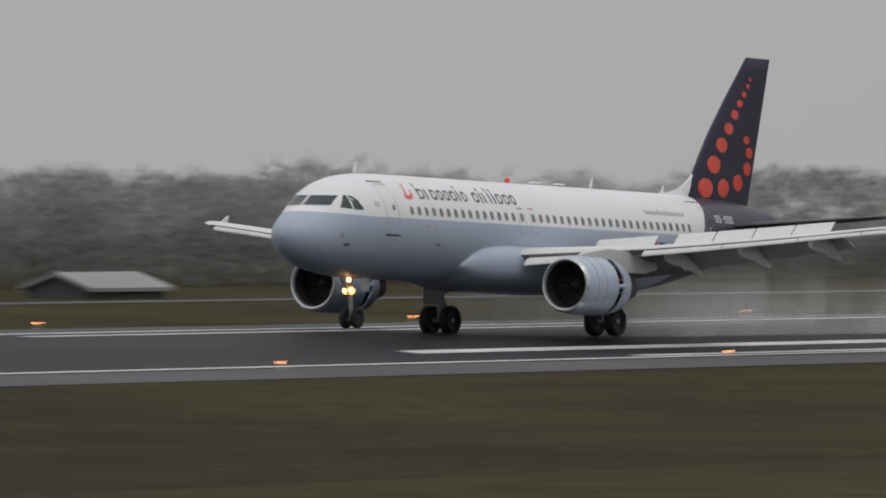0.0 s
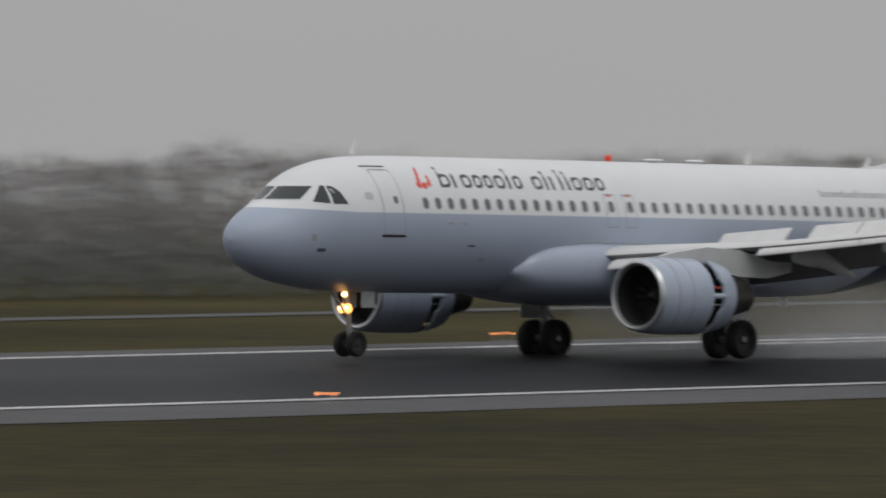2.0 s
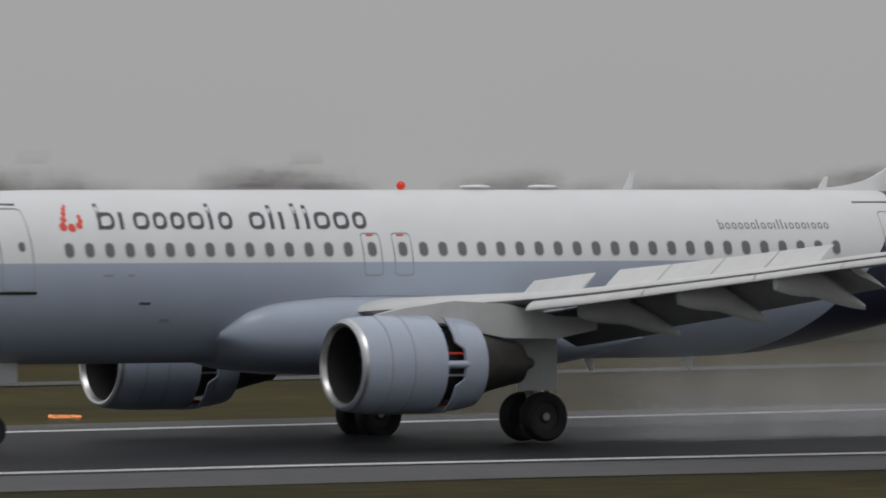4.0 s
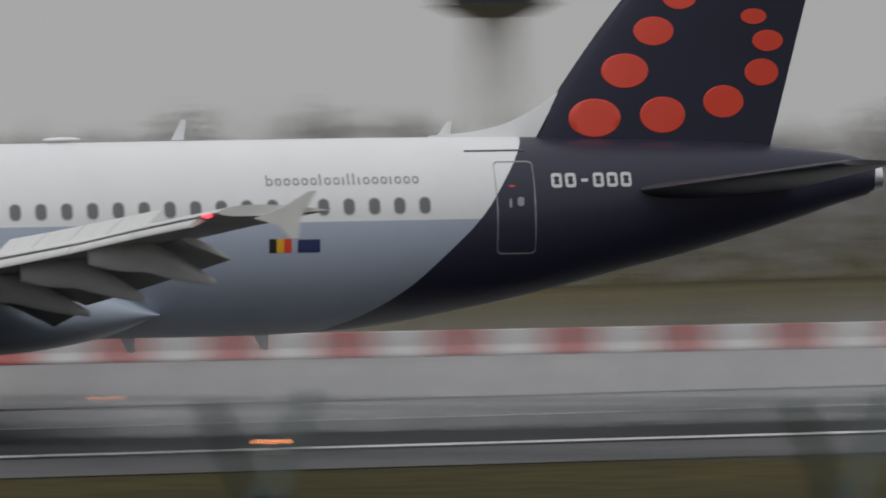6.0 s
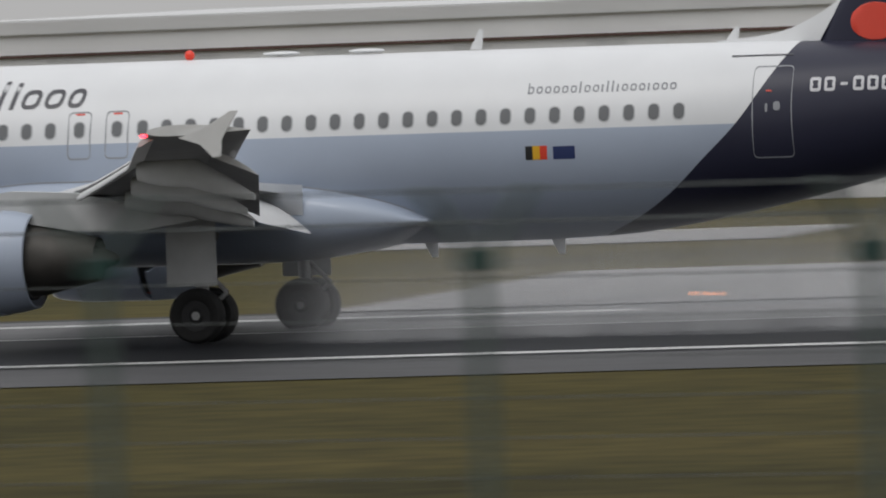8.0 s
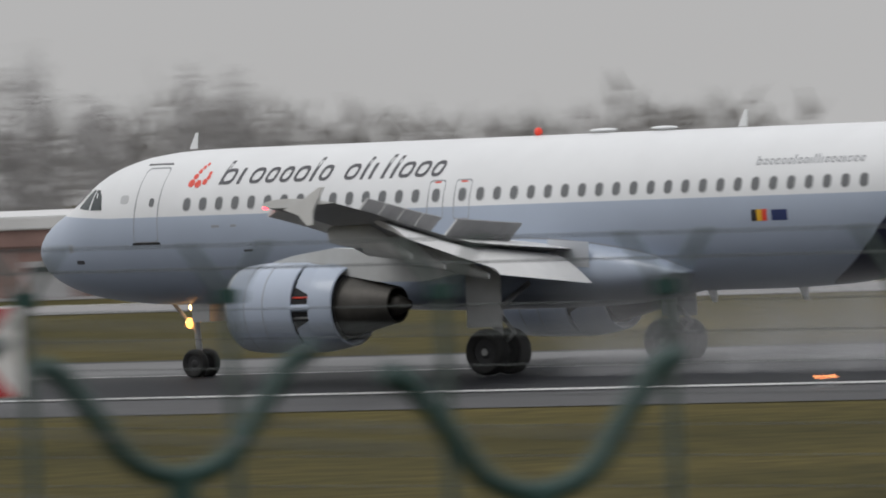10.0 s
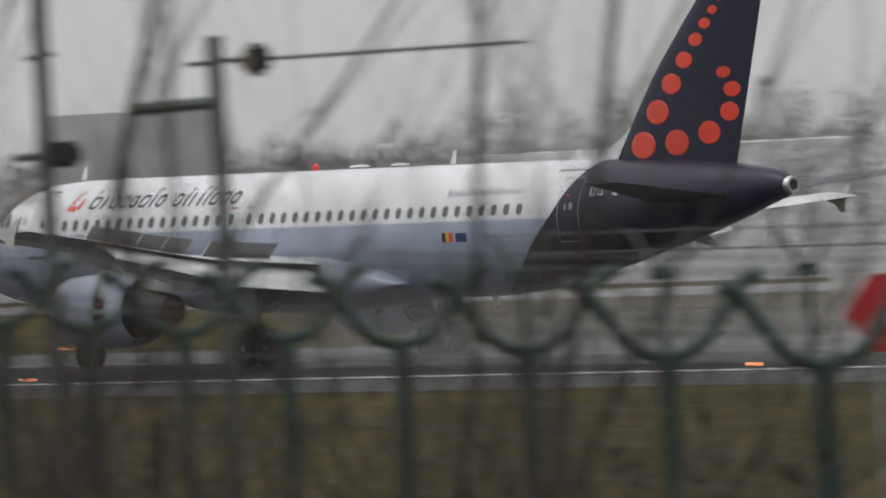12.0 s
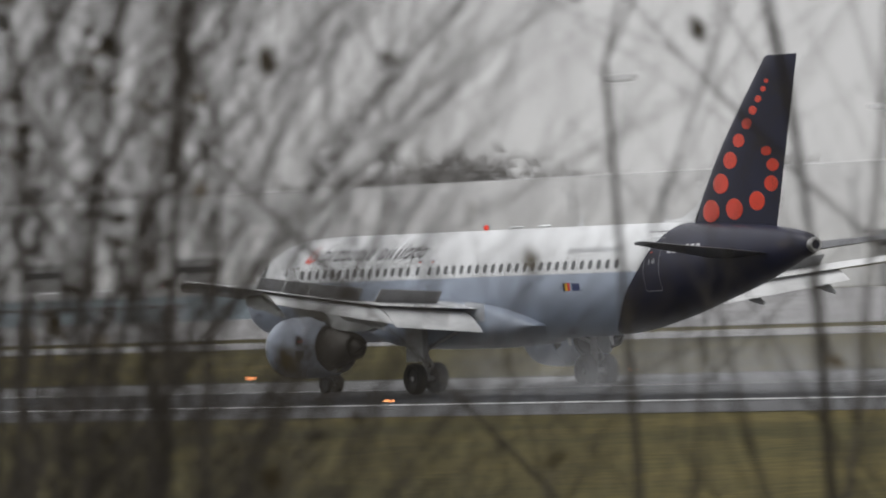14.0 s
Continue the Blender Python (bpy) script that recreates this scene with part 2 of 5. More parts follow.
F_WID = curve([0, .1, .3, .6, 1.0, 1.5, 2.0, 2.5, 3.0, 3.5, 4.0, 5.0, 6.0, 7, 23.5, 26, 28, 30, 32, 34, 36, 37.2, 37.57], [0.0, .33, .57, .82, 1.06, 1.28, 1.45, 1.59, 1.70, 1.79, 1.86, 1.94, 1.97, 1.975, 1.975, 1.93, 1.79, 1.55, 1.27, .95, .58, .36, .22])


def skin(x, z, side=-1, out=0.0):
    """The point of the fuselage's skin at a station and height, on one side, and out from it."""
    t, b, w = F_TOP(x), F_BOT(x), F_WID(x)
    zc, hh = (t + b) / 2, max((t - b) / 2, 1e-4)
    u = max(-0.999, min(0.999, (z - zc) / hh))
    y = w * math.sqrt(1 - u * u)
    nrm = Vector((0, y / max(w, 1e-4) ** 2, (z - zc) / hh ** 2)).normalized()
    return Vector((x, side * (y + out * nrm.y), z + out * nrm.z))


def decal(name, outline, material, parent, side=-1, out=0.006, label=""):
    """A thin plate that follows the skin, from an outline of (x, z)."""
    bm = bmesh.new()
    cx, cz = sum(p[0] for p in outline) / len(outline), sum(p[1] for p in outline) / len(outline)
    c = bm.verts.new(skin(cx, cz, side, out))
    top = [bm.verts.new(skin(x, z, side, out)) for x, z in outline]
    low = [bm.verts.new(skin(x, z, side, -0.01)) for x, z in outline]
    n = len(outline)
    for i in range(n):
        j = (i + 1) % n
        bm.faces.new((c, top[i], top[j]))
        bm.faces.new((top[i], low[i], low[j], top[j]))
    bmesh.ops.recalc_face_normals(bm, faces=bm.faces)
    return part(name, bm, material, parent, label, shift=SHIFT)


def oblong(cx, cz, w, h, r, n=5, lean=0.0):
    """A rounded rectangle as an outline of (x, z)."""
    pts = []
    for sx, sz, a0 in ((1, 1, 0), (-1, 1, 90), (-1, -1, 180), (1, -1, 270)):
        for k in range(n + 1):
            a = radians(a0 + 90 * k / n)
            z = sz * (h / 2 - r) + r * math.sin(a)
            pts.append((cx + sx * (w / 2 - r) + r * math.cos(a) + lean * z, cz + z))
    return pts


def rim(name, outline, width, material, parent, side=-1, out=0.005, label=""):
    """A narrow line on the skin round an outline."""
    bm = bmesh.new()
    cx, cz = sum(p[0] for p in outline) / len(outline), sum(p[1] for p in outline) / len(outline)
    a = [bm.verts.new(skin(x, z, side, out)) for x, z in outline]
    inner = []
    for x, z in outline:
        d = math.hypot(x - cx, z - cz)
        inner.append((x - (x - cx) / d * width * 1.2, z - (z - cz) / d * width * 1.2))
    b = [bm.verts.new(skin(x, z, side, out)) for x, z in inner]
    n = len(outline)
    for i in range(n):
        j = (i + 1) % n
        bm.faces.new((a[i], a[j], b[j], b[i]))
    bmesh.ops.recalc_face_normals(bm, faces=bm.faces)
    ob = part(name, bm, material, parent, label, shift=SHIFT)
    return ob


def dense(outline, step=0.12):
    """The same outline with points no further apart than a step."""
    pts = []
    for (x0, z0), (x1, z1) in zip(outline, outline[1:] + outline[:1]):
        k = max(1, int(math.hypot(x1 - x0, z1 - z0) / step))
        pts += [(x0 + (x1 - x0) * i / k, z0 + (z1 - z0) * i / k) for i in range(k)]
    return pts


def foil(x0, chord, z, t, camber=0.0, drop=0.0, n=14):
    """A closed aerofoil ring of (x, z): leading edge at x0, thickness t."""
    up, lo = [], []
    for k in range(n + 1):
        u = 0.5 - 0.5 * math.cos(math.pi * k / n)
        y = 5 * t * (0.2969 * math.sqrt(u) - 0.126 * u - 0.3516 * u * u + 0.2843 * u ** 3 - 0.1036 * u ** 4)
        c = camber * 4 * u * (1 - u) - drop * u
        up.append((x0 + chord * u, z + chord * 0 + y + c))
        lo.append((x0 + chord * u, z - y + c))
    return up + lo[-2:0:-1]


def airliner():
    plane = new("airliner")
    tagged(plane, "white and pale blue twin-engine airliner with a navy tail", "airliner")

    # fuselage
    xs = np.concatenate([np.linspace(0, 1, 16) ** 2 * 1.0, np.linspace(1.08, 7, 40), np.linspace(7.4, 23, 36), np.linspace(23.3, 37.57, 50)])
    rings = []
    for x in xs:
        t, b, w = F_TOP(x), F_BOT(x), max(F_WID(x), 0.004)
        zc, hh = (t + b) / 2, max((t - b) / 2, 0.004)
        rings.append([(x, w * math.sin(2 * math.pi * k / 72), zc + hh * math.cos(2 * math.pi * k / 72)) for k in range(72)])
    part("fuselage", loft(rings), LIVERY, plane, "fuselage, white above and pale blue below, navy behind", shift=SHIFT)

    # belly fairing with the wing's roots
    fx = [10.5, 11.0, 11.7, 12.6, 13.6, 15.5, 17.5, 19.0, 20.3, 21.3, 22.0]
    ft, fb, fw = curve(fx, [2.75, 3.35, 3.62, 3.72, 3.78, 3.76, 3.68, 3.50, 3.22, 2.86, 2.44]), curve(fx, [2.35, 1.92, 1.72, 1.62, 1.58, 1.56, 1.56, 1.62, 1.78, 2.02, 2.34]), curve(fx, [1.55, 1.95, 2.16, 2.26, 2.30, 2.32, 2.31, 2.27, 2.19, 2.04, 1.76])
    rings = []
    for x in np.linspace(10.5, 22.0, 44):
        t, b, w = ft(x), fb(x), fw(x)
        zc, hh = (t + b) / 2, (t - b) / 2
        ring = []
        for k in range(48):
            a = 2 * math.pi * k / 48
            s, c = math.sin(a), math.cos(a)
            ring.append((x, w * math.copysign(abs(s) ** 0.75, s), zc + hh * math.copysign(abs(c) ** 0.8, c)))
        rings.append(ring)
    part("belly_fairing", loft(rings), PALE, plane, "pale blue bulging belly fairing", shift=SHIFT)
    for s in (-1, 1):
        bm = bmesh.new()
        g = [bm.verts.new((x, s * (fw(x) + .012), z)) for x, z in ((18.2, 3.34), (19.45, 3.24), (19.45, 2.6), (18.2, 2.65))]
        bm.faces.new(g)
        bmesh.ops.solidify(bm, geom=bm.faces, thickness=0.02)
        part("fairing_panel", bm, WHITE, plane, "white square panel", smooth=False, shift=SHIFT)
        # dark seam where the fairing meets the fuselage
        seam = []
        for x in np.linspace(11.2, 21.7, 46):
            t, b, w = ft(x), fb(x), fw(x)
            for k in range(90, 0, -1):
                a = math.pi / 2 * k / 90
                y, z = w * math.sin(a) ** 0.75, (t + b) / 2 + (t - b) / 2 * math.cos(a) ** 0.8
                zc, hh = (F_TOP(x) + F_BOT(x)) / 2, (F_TOP(x) - F_BOT(x)) / 2
                if (y / F_WID(x)) ** 2 + ((z - zc) / hh) ** 2 < 1.0:
                    break
            seam.append((x, s * (y + .012), z + .006))
        part("fairing_seam", tube(bmesh.new(), seam, .016, 6), LINE, plane, "dark seam along the belly fairing", shift=SHIFT)

    # cabin windows, both sides
    fwd = [13.78 - 0.533 * k for k in range(15) if 13.78 - 0.533 * k > 6.2]
    aft = [15.84 + 0.533 * k for k in range(23)]
    exits = [14.43, 15.27]
    for s in (-1, 1):
        for x in fwd + aft + exits:
            ob = decal("window", oblong(x, 4.54, 0.27, 0.37, 0.12), SURROUND, plane, s, 0.006)
            decal("pane", oblong(x, 4.54, 0.215, 0.315, 0.10), PANE, ob, s, 0.012)
        for x in exits:
            rim("overwing_exit", dense(oblong(x, 4.42, 0.52, 1.02, 0.1)), 0.028, LINE, plane, s)
            decal("exit_mark", oblong(x, 4.87, 0.2, 0.035, 0.015), RED, plane, s, 0.008)
        # doors
        d1 = rim("cabin_door", dense(oblong(4.95, 4.55, 0.84, 1.95, 0.12)), 0.03, LINE, plane, s, label="closed front cabin door")
        decal("door_sill", oblong(4.95, 3.56, 0.95, 0.06, 0.02), BLACK, d1, s, 0.02, "dark door sill")
        decal("door_window", oblong(5.1, 4.62, 0.16, 0.22, 0.07), PANE, d1, s, 0.012)
        decal("scuff_plate", oblong(4.85, 5.60, 0.9, 0.03, 0.01), INK, d1, s, 0.02)
        d4 = rim("cabin_door", dense(oblong(29.52, 4.46, 0.84, 1.92, 0.1)), 0.022, LINE, plane, s, label="closed rear cabin door with a pale outline")
        decal("door_window", oblong(29.62, 4.58, 0.14, 0.19, 0.06), LINE, d4, s, 0.012)
        decal("door_handle", oblong(29.4, 4.55, 0.05, 0.18, 0.02), LINE, d4, s, 0.012)
        decal("door_mark", oblong(29.45, 4.9, 0.12, 0.03, 0.01), RED, d4, s, 0.012)
        decal("rain_gutter", oblong(29.2, 5.64, 1.3, 0.03, 0.01), INK, plane, s, 0.012)
        # cargo door and small panels on the far side and the near side
        for x, z, w, h in ((2.05, 3.48, .16, .2), (2.35, 3.12, .3, .1), (8.3, 3.3, .3, .06), (8.9, 2.9, .25, .1), (7.3, 3.95, .25, .06), (7.9, 3.95, .18, .06)):
            decal("skin_panel", oblong(x, z, w, h, 0.02), LINE if w < .28 else INK, plane, s, 0.006)
        # flags
        for k, m in enumerate((BLACK, YELLOW, RED)):
            decal("flag_stripe", dense(oblong(24.345 + 0.155 * k, 3.76, 0.155, 0.29, 0.004, 1), .08), m, plane, s, 0.006)
        decal("flag", dense(oblong(25.1, 3.75, 0.47, 0.27, 0.004, 1), .08), BLUE, plane, s, 0.006, "dark blue flag")
        # airline name as plain blocks, letter by letter: width, height above and below the line
        lean = 0.2
        x, base = 7.22, 5.02
        words = ((0.40, .60), (0.27, .40), (0.38, .40), (0.33, .40), (0.33, .40), (0.38, .40), (0.17, .60), (0.33, .40), (0, 0), (0.38, .40), (0.15, .56), (0.27, .40), (0.17, .60), (0.15, .56), (0.38, .40), (0.38, .40), (0.33, .40))
        for w, h in words:
            w *= 1.1
            if w == 0:
                x += 0.36
                continue
            if w > 0.3:
                rim("lettering", dense(oblong(x + w / 2 + lean * .2, base + .2, w, .40, .15, 5, lean), .07), 0.075, INK, plane, s, 0.008)
                if h > .5:
                    decal("lettering", dense([(x, base), (x + .09, base), (x + .09 + lean * h, base + h), (x + lean * h, base + h)], .1), INK, plane, s, 0.008)
            else:
                k = min(w, .10)
                decal("lettering", dense([(x + .03, base), (x + .03 + k, base), (x + .03 + k + lean * h, base + h), (x + .03 + lean * h, base + h)], .1), INK, plane, s, 0.008)
            x += w + 0.105
        # web address: a row of small plain blocks
        x = 24.28
        for k in range(20):
            w = 0.06 if k in (6, 9, 10, 11, 12, 16) else 0.135
            h = 0.23 if k in (0, 6, 10, 11) else 0.155
            if w > .1:
                rim("small_lettering", dense(oblong(x + w / 2, 5.068, w, .155, .055), .05), 0.03, LINE, plane, s, 0.006)
                if h > .2:
                    decal("small_lettering", dense([(x, 4.99), (x + .03, 4.99), (x + .03, 4.99 + h), (x, 4.99 + h)], .06), LINE, plane, s, 0.006)
            else:
                decal("small_lettering", dense([(x, 4.99), (x + .04, 4.99), (x + .04, 4.99 + h), (x, 4.99 + h)], .06), LINE, plane, s, 0.006)
            x += w + 0.05
        # registration as plain bars
        for k in range(6):
            x = 30.32 + 0.30 * k
            if k == 2:
                decal("registration_bar", oblong(x + .1, 5.0, 0.15, 0.06, 0.02), SILVER, plane, s, 0.01)
            else:
                rim("registration_bar", dense(oblong(x + .1, 5.0, 0.23, 0.30, 0.06), .08), 0.06, SILVER, plane, s, 0.01)
        # small red dots before the name
        for dx, dz, r in ((0, 0, .1), (.22, -.02, .1), (.43, .03, .08), (.5, .14, .06), (.5, .24, .05), (.07, .17, .075), (.13, .3, .06), (.19, .4, .05), (.26, .48, .04)):
            decal("logo_dot", oblong(6.3 + dx, 5.08 + dz, 2 * r, 2 * r, r * .999, 5), RED, plane, s, 0.008)
        # cockpit panes
        for quad in (((2.2, 4.53), (2.70, 4.48), (2.73, 5.0), (2.62, 5.0)), ((2.80, 4.47), (3.27, 4.47), (3.13, 4.82), (2.96, 4.98), (2.80, 5.0))):
            decal("cockpit_window", dense(list(quad), .1), GLASS, plane, s, 0.012, "dark cockpit side window")
        decal("crest", oblong(4.1, 4.72, .3, .22, .08), SURROUND, plane, s, 0.006)
    # windscreens at the front
    for s in (-1, 1):
        bm = bmesh.new()
        g = []
        for i in range(7):
            row = []
            for j in range(7):
                zz = 4.60 + 0.38 * j / 6
                y = 0.06 + (0.98 - 0.06) * i / 6
                # march back along x to the skin at this height and half-width
                x = 1.2
                while x < 3.2:
                    t, b, w = F_TOP(x), F_BOT(x), F_WID(x)
                    if ((zz - (t + b) / 2) / ((t - b) / 2)) ** 2 + (y / w) ** 2 < 1:
                        break
                    x += 0.01
                row.append(bm.verts.new((x - 0.02, s * y, zz + 0.01)))
            g.append(row)
        for i in range(6):
            for j in range(6):
                bm.faces.new((g[i][j], g[i + 1][j], g[i + 1][j + 1], g[i][j + 1]))
        part("windscreen", bm, GLASS, plane, "dark cockpit windscreen", shift=SHIFT)

    # wings
    le = lambda y: 12.65 + 0.52 * y - 0.15 * max(0.0, y - 12.0)
    te = lambda y: 18.95 if y < 6.4 else 18.95 + (y - 6.4) * 0.371
    wz = lambda y: 2.85 + 0.084 * (y - 2.0) + 0.0006 * (y - 2) ** 2 + 0.16 * smooth(6.0, 15.0, y)
    for s in (-1, 1):
        rings = []
        for y in (1.2, 2.3, 4.0, 5.2, 6.4, 8, 10, 12, 14, 15.6, 16.9, 17.02):
            c = te(y) - le(y)
            tk = 0.105 - 0.005 * (y - 2) / 15
            rings.append([(x, s * y, z) for x, z in foil(le(y), c, wz(y) + .04 * c, tk * c, camber=0.015 * c)])
        bm = loft(rings)
        # faces that look down get the painted shade tone
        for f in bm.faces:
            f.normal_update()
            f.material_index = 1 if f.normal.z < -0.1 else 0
        wing = part("wing", bm, [WINGW, WINGSHADE], plane, "pale grey swept wing", shift=SHIFT)
        # slats, drooped ahead of the leading edge
        for a, b in ((2.5, 5.0), (6.5, 9.2), (9.24, 11.8), (11.84, 14.1), (14.14, 16.3)):
            rings = []
            for y in np.linspace(a, b, 4):
                c = 0.17 * (te(y) - le(y))
                rings.append([(x - 0.42 * c, s * y, z - 0.30 * c + 0.35 * (x - le(y))) for x, z in foil(le(y), c, wz(y) + .02 * c, (0.22 if y < 5.1 else 0.32) * c, camber=.1 * c)])
            part("slat", loft(rings), WINGW, wing, shift=SHIFT)
        # flaps
        for a, b in ((2.5, 6.3), (6.45, 12.7)):
            rings = []
            for y in np.linspace(a, b, 5):
                c = 1.5 if y < 6.4 else 1.5 - (y - 6.4) * 0.07
                x0 = te(y) - 0.55
                ang = radians(30 if y < 6.4 else 25)
                ring = []
                for x, z in foil(0, c, 0, 0.13 * c, camber=.03 * c):
                    ring.append((x0 + x * math.cos(ang) + z * math.sin(ang), s * y, wz(y) + 0.06 - x * math.sin(ang) + z * math.cos(ang)))
                rings.append(ring)
            bm = loft(rings)
            # painted shade on the flap's lower faces
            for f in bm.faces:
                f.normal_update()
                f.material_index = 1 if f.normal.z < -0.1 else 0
            part("flap", bm, [WINGW, WINGSHADE], wing, "extended trailing-edge flap", shift=SHIFT)
        # spoilers, raised
        for a, b, up in ((3.2, 5.9, 44), (6.75, 8.15, 44), (8.2, 9.6, 44), (9.65, 11.05, 44), (11.1, 12.5, 44)):
            rings = []
            for y in (a, b):
                c = 0.95 - 0.02 * y
                x0 = te(y) - 1.55 + .02 * y
                ang = radians(up)
                ring = []
                for x, z in ((0, 0.03), (c, 0.015), (c, -0.015), (0, -0.03)):
                    ring.append((x0 + x * math.cos(ang) - z * math.sin(ang), s * y, wz(y) + .22 - .006 * y + x * math.sin(ang) + z * math.cos(ang)))
                rings.append(ring)
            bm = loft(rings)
            # backs of the raised panels take the same painted shade
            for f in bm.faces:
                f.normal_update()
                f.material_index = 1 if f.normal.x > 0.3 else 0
            part("spoiler", bm, [WINGW, WINGSHADE], wing, "raised spoiler panel", smooth=False, shift=SHIFT)
        # flap track fairings
        for y, L in ((6.9, 2.75), (9.6, 2.45), (12.2, 2.45)):
            rings = []
            x0 = te(y) - 2.1
            for k in range(15):
                u = k / 14
                r = 0.05 + 0.22 * math.sin(math.pi * min(1.0, .08 + u * .95)) ** 0.7 * (1 - .35 * u)
                x = x0 + L * u
                zz = wz(y) - 0.20 - 0.05 * u - max(0, u - .45) * 0.95
                rings.append([(x, s * (y + .75 * r * math.sin(2 * math.pi * j / 12)), zz + 1.3 * r * math.cos(2 * math.pi * j / 12)) for j in range(12)])
            part("flap_track_fairing", loft(rings), GREYW, wing, "pale canoe-shaped flap track fairing", shift=SHIFT)
        # wing-tip fence
        rings = []
        for dy in (-0.03, 0.03):
            rings.append([(x, s * (17.06 + dy), z - .19) for x, z in ((21.42, 4.56), (21.95, 4.74), (22.5, 5.06), (22.64, 5.06), (22.42, 4.70), (22.30, 4.50), (22.28, 4.18), (22.12, 4.16), (21.86, 4.42))])
        part("wingtip_fence", loft(rings), WINGW, wing, "pale grey arrow-shaped wing-tip fence", smooth=False, shift=SHIFT)
        bm = bmesh.new()
        bmesh.ops.create_uvsphere(bm, u_segments=12, v_segments=8, radius=0.055, matrix=Matrix.Translation((le(16.7) - .04, s * 16.7, wz(16.7) + .05)) @ Matrix.Diagonal((1.4, 1.2, .7, 1)))
        part("navigation_light", bm, NAVRED if s < 0 else SURROUND, wing, "red navigation light" if s < 0 else "", shift=SHIFT)

        # engine
        ey, ez = s * 5.75, 1.86
        eng = part("engine", lathe([(11.32, .93), (11.3, .98), (11.33, 1.03), (11.48, 1.08), (11.8, 1.12), (12.4, 1.145), (13.5, 1.14), (13.5, 1.08), (12.4, 1.0), (11.9, .94), (11.6, .94), (11.38, .94), (11.32, .93)], 0, ey, ez), PALE, plane, "pale blue engine cowl with its reverser open", shift=SHIFT)
        part("inlet_lip", lathe([(11.43, 1.072), (11.34, 1.035), (11.293, .98), (11.315, .925), (11.42, .885), (11.45, .9), (11.35, .98), (11.43, 1.058), (11.43, 1.072)], 0, ey, ez), BARE, eng, "bare metal inlet lip", shift=SHIFT)
        part("inlet_duct", lathe([(11.39, .90), (11.6, .87), (12.0, .87), (12.4, .885), (12.4, .90), (11.6, .885), (11.39, .91), (11.39, .90)], 0, ey, ez), RECESS_SHADE, eng, "inlet duct with its inner shade in the colour", shift=SHIFT)
        part("rear_cowl", lathe([(14.0, 1.06), (14.02, 1.10), (14.3, 1.075), (14.66, 1.0), (14.68, .96), (14.3, .99), (14.0, 1.0), (14.0, 1.06)], 0, ey, ez), PALE, eng, shift=SHIFT)
        part("reverser_duct", lathe([(13.48, 1.02), (13.7, .88), (14.1, .82), (14.62, .82), (14.62, .5), (13.48, .5), (13.48, 1.02)], 0, ey, ez), RECESS_SHADE, eng, "open reverser duct with its inner shade in the colour", shift=SHIFT)
        for k in range(12):
            a = 2 * math.pi * (k + .5) / 12
            if k % 3 == 1:
                continue
            bm = bmesh.new()
            rod(bm, (13.46, ey + .99 * math.sin(a), ez + .99 * math.cos(a)), (14.04, ey + .97 * math.sin(a), ez + .97 * math.cos(a)), .028)
            part("duct_rib", bm, RED if k % 3 == 0 else STRUT, eng, shift=SHIFT)
        for k in range(4):
            a0 = math.pi / 4 + k * math.pi / 2
            rings = []
            for u in (0, 1):
                ring = []
                for o in (0.02, -0.03):
                    seq = range(9) if o > 0 else range(8, -1, -1)
                    for j in seq:
                        a = a0 + (j / 8 - .5) * (1.05 - .35 * u)
                        r = 1.04 + o + 0.16 * u
                        x = 14.12 - 0.42 * u
                        ring.append((x, ey + r * math.sin(a), ez + r * math.cos(a)))
                rings.append(ring)
            part("reverser_door", loft(rings), PALE, eng, "open reverser door", shift=SHIFT)
            bm = bmesh.new()
            a1 = a0 + math.pi / 4
            rod(bm, (13.45, ey + 1.06 * math.sin(a1), ez + 1.06 * math.cos(a1)), (14.06, ey + 1.03 * math.sin(a1), ez + 1.03 * math.cos(a1)), .09)
            part("cowl_beam", bm, PALE, eng, shift=SHIFT)
        part("exhaust_nozzle", lathe([(14.3, .80), (14.9, .72), (15.6, .55), (16.05, .46), (16.05, .42), (15.6, .46), (14.3, .6), (14.3, .80)], 0, ey, ez), NOZZLE, eng, "heat-stained bare metal nozzle", shift=SHIFT)
        part("exhaust_plug", lathe([(15.5, .01), (15.5, .36), (16.1, .26), (16.45, .1), (16.5, .01)], 0, ey, ez), NOZZLE, eng, shift=SHIFT)
        part("fan_disc", lathe([(12.25, .01), (12.25, .88), (12.4, .88), (12.4, .01)], 0, ey, ez), RECESS_SHADE, eng, "dark fan disc", shift=SHIFT)
        part("spinner", lathe([(11.85, .005), (11.9, .09), (12.1, .2), (12.24, .27), (12.3, .27)], 0, ey, ez, 24), HUB, eng, shift=SHIFT)
        for k in range(18):
            a = 2 * math.pi * k / 18
            u, v = Vector((0, math.sin(a), math.cos(a))), Vector((0, math.cos(a), -math.sin(a)))
            bm = bmesh.new()
            c = Vector((12.18, ey, ez))
            g = [bm.verts.new(c + u * r + v * w + Vector((x, 0, 0))) for r, w, x in ((.26, -.04, 0), (.26, .04, .06), (.86, .12, .05), (.86, -.07, -.02))]
            bm.faces.new(g)
            bmesh.ops.solidify(bm, geom=bm.faces, thickness=.012)
            part("fan_blade", bm, HUB, eng, smooth=False, shift=SHIFT)
        for x, r in ((12.02, 1.134), (12.62, 1.148)):
            part("cowl_seam", lathe([(x - .012, r - .01), (x - .012, r + .003), (x + .012, r + .003), (x + .012, r - .01)], 0, ey, ez), LINE, eng, shift=SHIFT)
        # pylon
        rings = []
